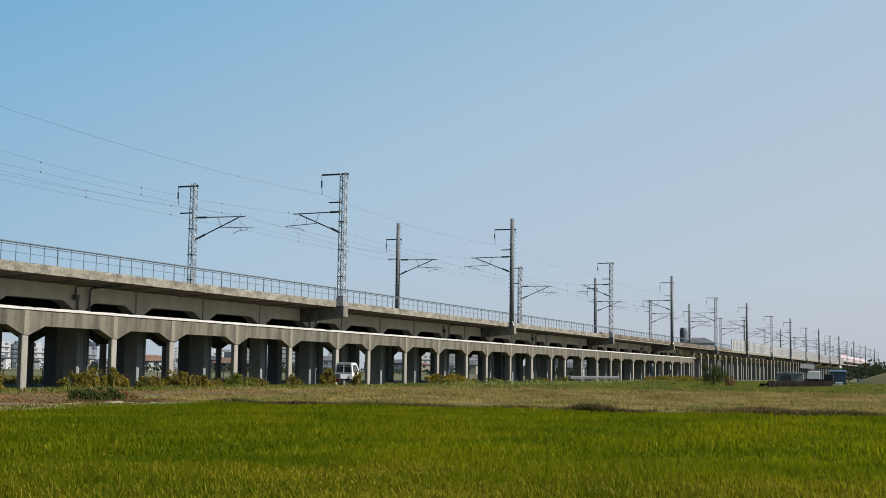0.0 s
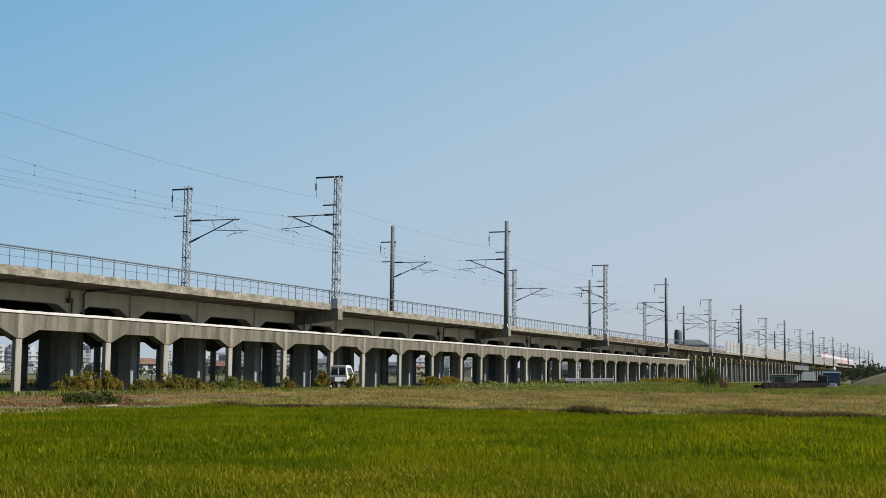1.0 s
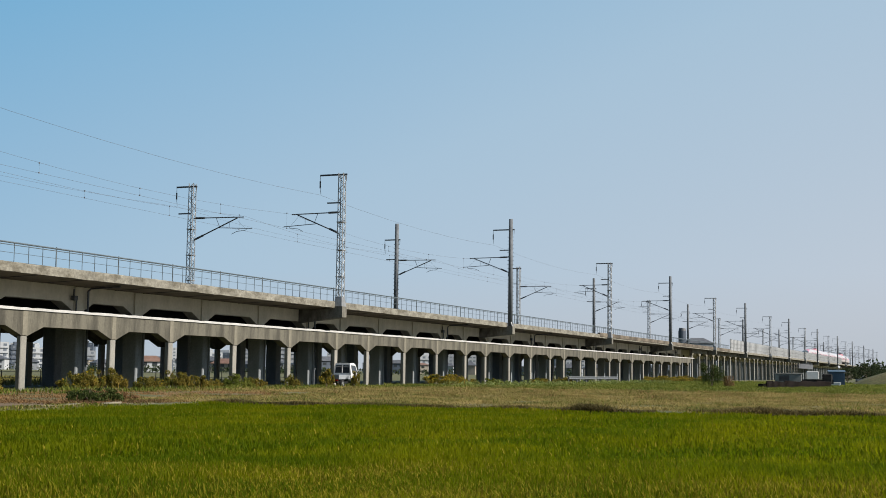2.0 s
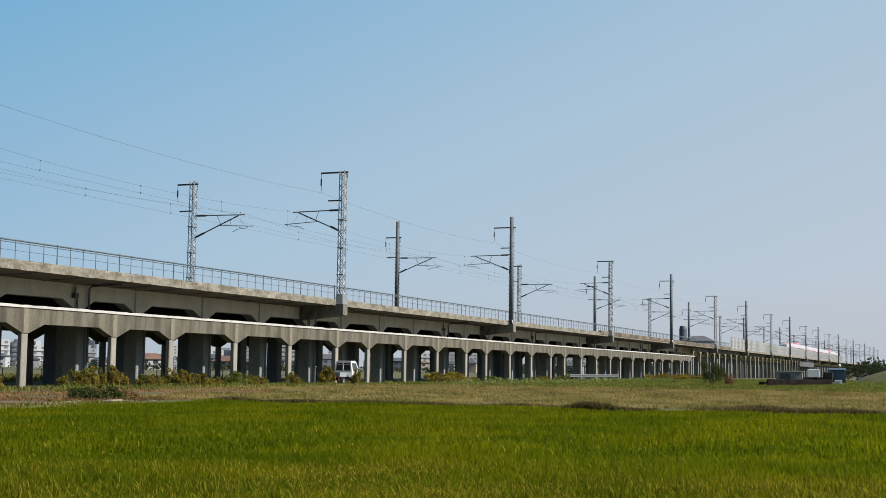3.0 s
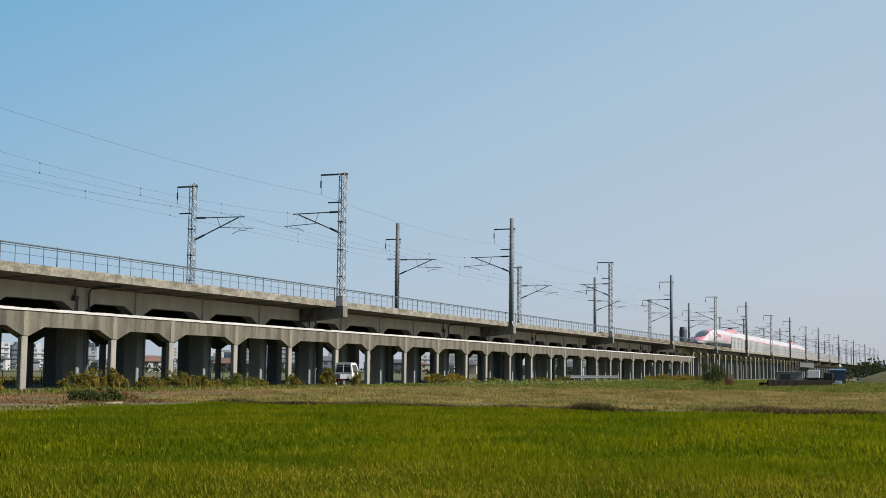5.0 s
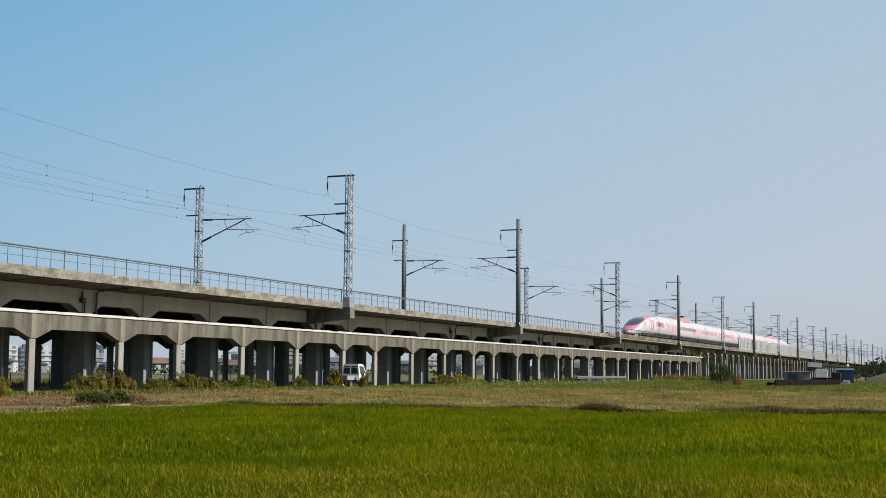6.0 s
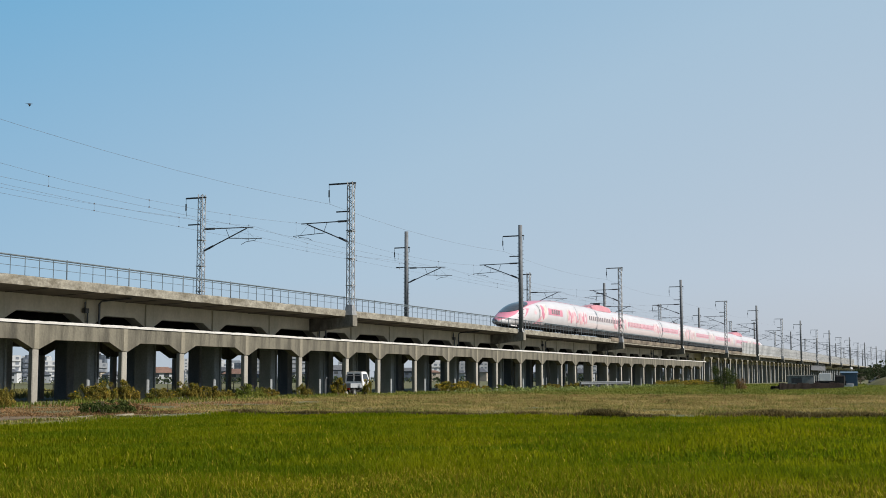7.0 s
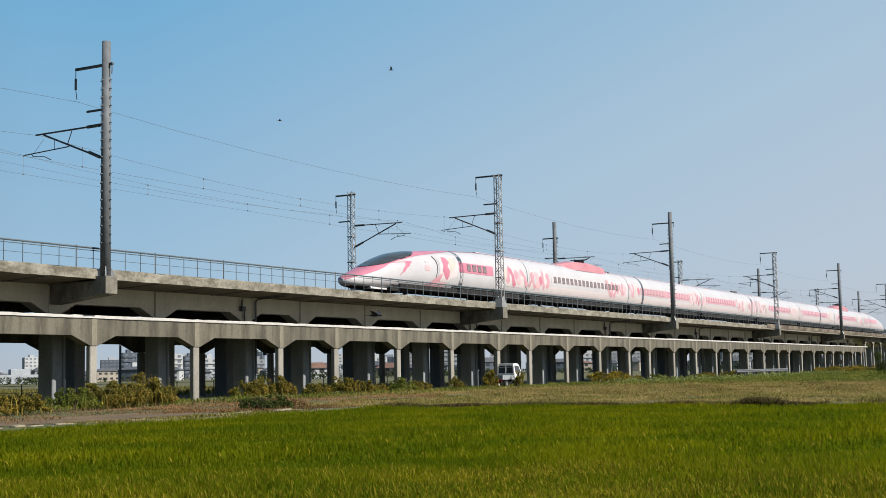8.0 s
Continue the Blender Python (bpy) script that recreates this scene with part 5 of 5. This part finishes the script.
def town():
    rng = random.Random(21)
    for az, r, w, d, fl, wall, label in ((40.3, 800, 13, 12, 5, PLASTER, "distant pale apartment block beyond the fields"), (38.67, 800, 9, 12, 4, PLASTER, "distant white apartment block beyond the fields"), (42.05, 900, 9, 12, 6, NAVY, "distant dark blue tower block beyond the fields"),
                                         (41.2, 900, 6, 10, 5, NAVY, "distant slim dark blue tower block beyond the fields"), (41.75, 620, 10, 10, 2, PLASTER, "distant low pale office building beyond the fields"), (39.5, 900, 8, 10, 5, NAVY, "distant dark blue office block beyond the fields"), (46.4, 520, 22, 14, 1, FARGREY, "distant long low grey shed beyond the fields"),
                                         (36.6, 900, 9, 10, 4, GREYWALL, "distant grey apartment block beyond the fields"), (35.2, 950, 12, 10, 5, GREYWALL, "distant grey blue block beyond the fields"), (31.5, 900, 16, 10, 4, PLASTER, "distant pale apartment block beyond the fields"), (28.2, 900, 14, 10, 6, GREYWALL, "distant grey tower block beyond the fields"),
                                         (25.6, 950, 16, 10, 5, PLASTER, "distant pale apartment block beyond the fields"), (22.0, 900, 18, 10, 4, PLASTER, "distant wide pale block beyond the fields"), (19.0, 900, 14, 10, 5, GREYWALL, "distant grey block beyond the fields")):
        x, y = polar(az, r)
        block(x, y, w, d, fl, wall, az - 90 + 8, label)
    x, y = polar(34.0, 430)
    house(x, y, 7.5, 6, 3.4, 1.9, PLASTER, REDTILE, -50, "distant house with a red-brown tiled roof")
    az = 48.5
    while az > 12:
        r = rng.uniform(520, 760)
        x, y = polar(az, r)
        red = rng.random() < 0.15
        house(x, y, rng.uniform(8, 14), 7, rng.uniform(3.2, 5.6), rng.uniform(1.2, 2.2), rng.choice((PLASTER, GREYWALL, OCHRE, NAVY)), REDTILE if red else TILE, az - 90 + rng.uniform(-25, 25), "distant house with a " + ("red-brown" if red else "dark") + " tiled roof")
        az -= rng.uniform(0.75, 1.3)
    pane = Build().box(-0.95, 0.95, -0.04, 0.04, -0.6, 0.6).mesh("far_window", FARGLASS)
    az = 49.0
    while az > 13:
        r = rng.uniform(950, 1350)
        x, y = polar(az, r)
        w, fl = rng.uniform(10, 26), rng.randint(3, 7)
        n = int(w / 3.1)
        t = thing("office_block", "far hazy grey office block on the town's skyline", "building", "skyline blocks", at=pose(x, y, GROUND, 0, 0, az - 90 + rng.uniform(-12, 12)))
        part("wall", Build().box(-w / 2, w / 2, -6, 6, -0.2, 3 * fl), rng.choice((PLASTER, GREYWALL, NAVY, FARGREY, OCHRE)), t)
        part("roof", Build().soft_box(-w / 6, w / 7, -3, 3, 3 * fl, 3 * fl + 2.2, 0.1), FARGREY, t)
        for f in range(fl):
            for k in range(n):
                part("window", pane, None, t, at=pose(-w / 2 + (k + 0.5) * w / n, -6.03, 3 * f + 1.6))
        az -= rng.uniform(0.9, 1.9)
    # a rounded tank tower and a hipped hall that show over the line
    x, y = polar(10.95, 500)
    t = thing("tank_tower", "round-shouldered grey concrete tank tower behind the viaduct", "tower", at=pose(x, y, GROUND))
    part("shaft", Build().tube([(0, 0, -0.2), (0, 0, 17.6)], 1.5, 16), NAVY, t)
    part("cap", Build().tube([(0, 0, 17.6), (0, 0, 18.3), (0, 0, 18.7)], 1.42, 16, 1.15), TILE, t)
    x, y = polar(10.3, 500)
    house(x, y, 9.5, 7, 13.0, 2.0, GREYWALL, TILE, -60, "tall grey hall with a dark hipped roof", 4)
    # far rows of trees and hedges
    g = np.random.default_rng(31)
    lumps = []
    for k in range(150):
        a, r = g.uniform(9, 50), g.uniform(380, 520)
        lumps.append((*polar(a, r), GROUND + 1.0, g.uniform(1.5, 4.0), g.uniform(0.8, 1.8)))
    for k in range(90):
        a, r = g.uniform(-8, 3.4), g.uniform(320, 440)
        lumps.append((*polar(a, r), GROUND + 2.0, g.uniform(3.0, 6.0), g.uniform(1.5, 3.6)))
    tagged(new("far_trees", leaf_cloud("far_trees", g, lumps, 26000, 0.5, FARLEAF)), "dark green rows of far trees and hedges", "trees", kind="stuff")


def yard():
    """The scrap yard at the end of the field."""
    f = thing("yard_fence", "low rusty dark brown sheet fence round a yard", "fence")
    sheet_ = Build().box(-1.0, 1.0, -0.03, 0.03, -0.1, 0.74)
    for k in range(5):
        sheet_.box(-0.9 + 0.4 * k, -0.75 + 0.4 * k, -0.06, -0.03, -0.1, 0.70)
    sheet_ = sheet_.mesh("fence_sheet", RUST)
    ang = math.degrees(math.atan2(12.5 - 16.1, 146.4 - 123.4))
    for k in range(12):
        part("fence_sheet", sheet_, None, f, at=pose(124.2 + 1.96 * k, 15.9 - 0.307 * k, GROUND - 0.05 * (k % 3), 0, 0, ang))
    c = thing("site_cabin", "grey prefabricated site cabin with one dark window", "cabin", at=pose(150, 17.15, GROUND, 0, 0, 6))
    part("body", Build().soft_box(-1.5, 1.5, -1.45, 1.45, 0, 1.45, 0.05), CABIN, c)
    part("roof", Build().soft_box(-1.6, 1.6, -1.52, 1.52, 1.45, 1.52, 0.03), CABIN, c)
    part("window", Build().box(-1.54, -1.5, -0.1, 1.0, 0.65, 1.25), GLASS, c)
    t = thing("box_truck", "small dark truck with a white box body in the yard", "truck", at=pose(152, 15.0, GROUND, 0, 0, -84))
    part("box", Build().soft_box(-0.4, 0.9, -0.7, 0.7, 0.9, 1.75, 0.04), VANPAINT, t)
    part("cab", Build().soft_box(1.3, 2.4, -0.7, 0.7, 0.4, 1.5, 0.15), UNDER, t)
    part("chassis", Build().box(-1.0, 2.5, -0.6, 0.6, 0.35, 0.85), UNDER, t)
    for wx in (-0.4, 1.9):
        for wy in (-0.7, 0.7):
            part("wheel", Build().tube([(wx, wy - 0.1, 0.35), (wx, wy + 0.1, 0.35)], 0.35, 12), RUBBER, t)
    s = thing("blue_shed", "blue corrugated metal shed beside the yard", "shed", at=pose(170, 13.6, GROUND, 0, 0, 6))
    part("wall", Build().box(-1.2, 1.2, -0.95, 0.95, -0.1, 1.75), BLUESHED, s)
    rib = Build().box(-1.24, -1.2, -0.05, 0.05, 0, 1.73).mesh("rib", BLUESHED)
    for k in range(8):
        part("rib", rib, None, s, at=pose(0, -0.85 + 0.24 * k, 0))
    part("roof", Build().prism_y([(-1.35, 1.75), (1.35, 1.95), (1.35, 2.0), (-1.35, 1.81)], -1.05, 1.05), BLUESHED, s)
    d = thing("dish", "white dish aerial on a pole above the shed", "aerial", at=pose(171, 13.4, GROUND))
    part("pole", Build().tube([(0, 0, 0), (0, 0, 2.3)], 0.04), GALV, d)
    part("reflector", Build().tube([(0, 0, 2.35), (-0.08, -0.03, 2.38), (-0.12, -0.06, 2.4)], 0.06, 14, 0.17), PLASTER, d)
    b = thing("storage_crate", "white storage crate before the shed", "crate", at=pose(164, 13.2, GROUND, 0, 0, 6))
    part("box", Build().soft_box(-0.4, 0.4, -0.55, 0.55, 0, 0.42, 0.03), VANPAINT, b)
    part("lid", Build().soft_box(-0.43, 0.43, -0.58, 0.58, 0.42, 0.5, 0.02), VANPAINT, b)
    for i, (x, y, paint) in enumerate(((292, 18.6, GREYWALL), (304, 16.9, VANPAINT))):
        v = thing("parked_car", "small " + ("white" if paint is VANPAINT else "grey") + " car parked by the yard", "car", at=pose(x, y, GROUND, 0, 0, 8 + 20 * i))
        part("body", Build().prism_y([(-1.7, 0.35), (1.7, 0.35), (1.7, 0.8), (1.1, 0.9), (0.6, 1.45), (-1.2, 1.5), (-1.7, 0.95)], -0.74, 0.74), paint, v)
        part("side_glass", Build().prism_y([(-1.3, 0.95), (0.85, 0.95), (0.5, 1.36), (-1.15, 1.4)], -0.76, 0.76), GLASS, v)
        for wx in (-1.1, 1.1):
            for wy in (-0.68, 0.68):
                part("wheel", Build().tube([(wx, wy - 0.09, 0.28), (wx, wy + 0.09, 0.28)], 0.28, 12), RUBBER, v)
    for i, (x, y, h, w) in enumerate(((235, 17, 2.8, 4.0), (240, 14.2, 3.6, 4.4), (245, 12.6, 3.4, 4.6), (262, 9, 3.8, 5), (275, 4, 4.2, 6), (230, 9.5, 2.4, 4), (236, 6.5, 2.6, 4.5), (245, 2.5, 3.0, 5), (255, -3, 3.4, 6), (265, -8, 3.8, 6))):
        tree(x, y, h, w, 60 + i, "dark green bushy tree beyond the yard")
    m = Build()
    n, rings = 18, 5
    g = random.Random(4)
    for r in range(rings):
        u = r / (rings - 1)
        for k in range(n):
            a = 2 * math.pi * k / n
            e = (1 - u) * (1 + 0.15 * g.random())
            m.v.append((6 * e * math.cos(a), 10.4 * e * math.sin(a), -0.2 + 3.0 * math.sin(u * math.pi / 2)))
    m.f = [(r * n + k, r * n + (k + 1) % n, (r + 1) * n + (k + 1) % n, (r + 1) * n + k) for r in range(rings - 1) for k in range(n)] + [tuple((rings - 1) * n + k for k in range(n))]
    m.s = [0] * len(m.f)
    tagged(part("earth_mound", m, EARTH, smooth=True, at=pose(200, 3.5, GROUND)), "low olive earth mound beyond the field", "mound", kind="structure")
    g = random.Random(9)
    for k in range(9):
        h = thing("scrap_heap", "heap of dark rusty scrap metal behind the fence", "scrap", "scrap heaps", at=pose(130 + 2.2 * k, 17.0 - 0.33 * k, GROUND, 0, 0, g.uniform(0, 90)))
        for q in range(5):
            a, b, c = g.uniform(0.2, 0.6), g.uniform(0.2, 0.6), g.uniform(0.15, 0.62)
            x, y = g.uniform(-0.6, 0.6), g.uniform(-0.5, 0.5)
            part("scrap_piece", Build().soft_box(x - a, x + a, y - b, y + b, 0, c, 0.05), g.choice((RUST, UNDER, RUST)), h)
    # the road bridge of the line beyond the columns
    q = Build().prism_x([(45.4, 3.9), (45.4, 6.15), (57.0, 6.15), (57.0, 3.9)], 425, 470)
    tagged(part("bridge_girder", q, TILE), "deep dark grey bridge girder under the railway deck", "girder", kind="structure")


CABIN = material("weathered_cabin_panel", (0.17, 0.17, 0.16), (0.24, 0.24, 0.225), 0.7, 0.8, 8, 0.12, streak=0.3)
RUST = material("rusty_sheet", (0.006479, 0.004859, 0.004454), (0.01417, 0.009718, 0.008099), 0.9, 2, 12, 0.25, spec=0.1)


def roadside():
    """What stands at the foot of the viaduct."""
    t = thing("pickup_truck", "small white kei pickup truck parked under the viaduct", "truck", at=pose(85.6, 42.3, GROUND))
    cab = Build()
    low = [(2.05, 0.45), (3.38, 0.45), (3.42, 0.95), (2.05, 0.98)]
    top = [(2.05, 0.98), (3.42, 0.95), (3.02, 1.70), (2.78, 1.78), (2.12, 1.76)]
    cab.prism_y(low, -0.72, 0.72)
    k = len(cab.v)
    for sy in (-1, 1):
        cab.v += [(x, sy * (0.72 - 0.13 * max(0, z - 0.98) / 0.8), z) for x, z in top]
    cab.f += [tuple(k + q for q in range(5)), tuple(k + 9 - q for q in range(5))] + [(k + q, k + 5 + q, k + 5 + (q + 1) % 5, k + (q + 1) % 5) for q in range(5)]
    cab.s += [0] * 7
    part("cab", cab, VANPAINT, t)
    part("headboard", Build().tube([(1.98, -0.66, 0.66), (1.98, -0.66, 1.5), (1.98, 0.66, 1.5), (1.98, 0.66, 0.66)], 0.025), GALV, t)
    part("rear_window", Build().add([(2.045, -0.60, 1.05), (2.045, 0.60, 1.05), (2.09, 0.53, 1.62), (2.09, -0.53, 1.62)], [(0, 1, 2, 3)]), GLASS, t)
    part("window_bar", Build().box(2.03, 2.06, -0.03, 0.03, 1.05, 1.62), VANPAINT, t)
    for sy in (-1, 1):
        part("side_window", Build().add([(2.25, sy * 0.715, 1.08), (3.2, sy * 0.715, 1.08), (2.95, sy * 0.63, 1.6), (2.25, sy * 0.63, 1.62)], [(0, 1, 2, 3)]), GLASS, t)
    part("windscreen", Build().add([(3.36, -0.62, 1.08), (3.36, 0.62, 1.08), (3.11, 0.6, 1.64), (3.11, -0.6, 1.64)], [(0, 1, 2, 3)]), GLASS, t)
    part("bed", Build().box(0.05, 2.0, -0.71, 0.71, 0.58, 0.66), GREYWALL, t)
    for y0, y1 in ((-0.73, -0.70), (0.70, 0.73)):
        part("side_board", Build().box(0.05, 2.0, y0, y1, 0.60, 0.92), GREYWALL, t)
    part("tailboard", Build().box(0.02, 0.06, -0.72, 0.72, 0.60, 0.92), GREYWALL, t)
    part("chassis", Build().box(0.2, 3.2, -0.5, 0.5, 0.32, 0.58), UNDER, t)
    part("bumper", Build().soft_box(3.36, 3.44, -0.7, 0.7, 0.38, 0.58, 0.02), VANPAINT, t)
    for y in (-0.55, 0.55):
        part("rear_light", Build().box(-0.01, 0.02, y - 0.1, y + 0.1, 0.48, 0.58), LAMPRED, t)
    for wx in (0.75, 2.75):
        for wy in (-0.62, 0.62):
            w = part("wheel", Build().tube([(wx, wy - 0.09, 0.27), (wx, wy + 0.09, 0.27)], 0.27, 16), RUBBER, t)
            part("rim", Build().tube([(wx, wy - 0.095, 0.27), (wx, wy + 0.095, 0.27)], 0.15, 12), GALV, w)
    g = thing("guard_rail", "galvanised steel guard rail before the columns", "rail")
    beam = Build()
    n = 12
    prof = [(0.0, 0.50), (-0.06, 0.56), (-0.06, 0.62), (0.0, 0.67), (-0.06, 0.72), (-0.06, 0.78), (0.0, 0.84), (0.02, 0.84), (0.02, 0.50)]
    beam.prism_x([(42.0 + a, GROUND + b) for a, b in prof], 148, 172)
    part("rail", beam, POLE, g)
    post = Build().tube([(0, 0, -0.1), (0, 0, 0.85)], 0.06, 8).mesh("post", GALV)
    for k in range(n + 1):
        part("post", post, None, g, at=pose(148.1 + 23.8 * k / n, 42.08, GROUND))
    l = thing("street_lamp", "slim grey street lamp with two heads behind the viaduct", "lamp", at=pose(84.9, 62, GROUND))
    part("pole", Build().tube([(0, 0, -0.1), (0, 0, 3.1)], 0.07, 8, 0.05), POLE, l)
    part("arm", Build().tube([(-0.4, 0, 3.1), (0.4, 0, 3.1)], 0.03), POLE, l)
    for sx in (-0.42, 0.42):
        part("head", Build().tube([(sx, 0, 2.85), (sx, 0, 3.3), (sx, 0, 3.4)], 0.16, 10, 0.10), DARKSTEEL, l)
    p = thing("utility_pole", "thin dark utility pole behind the viaduct", "pole", at=pose(67.9, 62, GROUND))
    part("pole", Build().tube([(0, 0, -0.2), (0, 0, 7.0)], 0.09, 8, 0.07), POLE, p)
    part("crossarm", Build().box(-0.6, 0.6, -0.05, 0.05, 6.4, 6.5), POLE, p)
    # low wire fence behind the viaduct
    f = thing("field_fence", "low dark wire field fence behind the viaduct", "fence")
    stake = Build().tube([(0, 0, -0.1), (0, 0, 1.0)], 0.035, 5).mesh("stake", DARKSTEEL)
    for k in range(40):
        part("stake", stake, None, f, at=pose(44 + 2.0 * k, 58.8, GROUND))
    for z in (0.5, 0.9):
        part("strand", Build().tube([(44, 58.8, GROUND + z), (122, 58.8, GROUND + z)], 0.015, 4), DARKSTEEL, f)


FEATHER = material("dark_feathers", (0.01335, 0.01424, 0.0178), (0.03115, 0.03204, 0.03738), 0.6, 8, 60, 0.2)


def bird(span):
    t = thing("bird", "small dark bird in flight with spread wings", "bird", "birds")
    s = span
    body = Build().tube([(0.34 * s, 0, 0.01 * s), (0.28 * s, 0, 0.01 * s), (0.18 * s, 0, 0), (0, 0, 0), (-0.18 * s, 0, 0), (-0.26 * s, 0, 0)], 0.05 * s, 8)
    for k, scale in enumerate((0.15, 0.7, 0.9, 1.25, 0.8, 0.3)):
        for j in range(8):
            x, y, z = body.v[8 * k + j]
            body.v[8 * k + j] = (x, y * scale, z * scale)
    part("body", body, FEATHER, t, smooth=True)
    part("tail", Build().add([(-0.2 * s, -0.03 * s, 0.01 * s), (-0.2 * s, 0.03 * s, 0.01 * s), (-0.42 * s, 0.09 * s, 0.01 * s), (-0.36 * s, 0, 0.01 * s), (-0.42 * s, -0.09 * s, 0.01 * s),
                              (-0.2 * s, -0.03 * s, 0), (-0.2 * s, 0.03 * s, 0), (-0.42 * s, 0.09 * s, 0), (-0.36 * s, 0, 0), (-0.42 * s, -0.09 * s, 0)],
                             [(0, 1, 2, 3, 4), (9, 8, 7, 6, 5), (0, 5, 6, 1), (1, 6, 7, 2), (4, 9, 5, 0)]), FEATHER, t)
    wings = []
    for k in (1, -1):
        w = Build()
        line = [(0.12, 0.03, -0.10), (0.15, 0.2, -0.09), (0.06, 0.38, -0.06), (-0.10, 0.52, -0.115)]
        for a, y, b in line:
            w.v += [(a * s, y * k * s, 0.012 * s), (b * s, y * k * s, 0.008 * s), (b * s, y * k * s, 0), (a * s, y * k * s, 0)]
        w.f = [(4 * i + j, 4 * i + (j + 1) % 4, 4 * i + 4 + (j + 1) % 4, 4 * i + 4 + j) for i in range(3) for j in range(4)] + [(0, 1, 2, 3), (12, 13, 14, 15)]
        w.s = [0] * len(w.f)
        wings.append(part("wing", w, FEATHER, t))
    return t, wings


def fly(made, rows, beat):
    """Key a bird along its way and beat its wings."""
    t, wings = made
    (t0, *p0), (t1, *p1) = rows[0], rows[1]
    v = [(b - a) / (t1 - t0) for a, b in zip(p0, p1)]
    way = math.degrees(math.atan2(rows[-1][2] - rows[0][2], rows[-1][1] - rows[0][1]))
    start = [(q, [p0[0] - v[0] * (t0 - q), p0[1] - v[1] * (t0 - q), max(1.6, p0[2] - v[2] * (t0 - q))]) for q in (0.0, t0 / 2)]
    walk(t, [(q, pose(*p, 0, 0, way)) for q, p in start + [(r[0], r[1:]) for r in rows]])
    for k, w in zip((1, -1), wings):
        walk(w, [(i / 15, pose(0, 0, 0, k * (14 + 42 * math.sin(beat * i)), 0, 0)) for i in range(121)])


def motions():
    walk(TRAIN, [(t, pose(s, TRACK_Y, RAIL_Z)) for t, s in ((0, 606.0), (1.5, 505.5), (3, 404.0), (4.5, 301.3), (6, 200.4), (7, 138.2), (7.5, 107.2), (8, 75.6))])
    fly(BIRDS[0], [(7.0, 48.96, 40.72, 14.53), (7.2, 50.15, 39.22, 14.59), (7.5, 51.86, 36.82, 14.91), (7.7, 53.01, 34.95, 15.42), (8.0, 54.46, 32.17, 16.45)], 1.9)
    fly(BIRDS[1], [(7.2, 48.93, 41.0, 13.76), (7.5, 50.09, 39.38, 14.36), (7.7, 50.9, 38.24, 14.61), (7.8, 51.24, 37.83, 14.47), (8.0, 51.89, 37.08, 14.03)], 2.2)
    fly(BIRDS[2], [(7.3, 26.70, 21.10, 1.86), (7.5, 26.72, 19.71, 1.99), (7.6, 26.72, 19.03, 2.31), (7.7, 26.73, 18.31, 2.38), (7.8, 26.72, 17.61, 2.58), (7.9, 27.03, 17.13, 2.64), (8.0, 27.30, 16.69, 2.93)], 1.7)


ground()
viaduct()
fence()
masts()
wires()
TRAIN = train()
roadside()
yard()
field()
verges()
plants()
town()
BIRDS = [bird(0.42), bird(0.36), bird(0.62)]
motions()
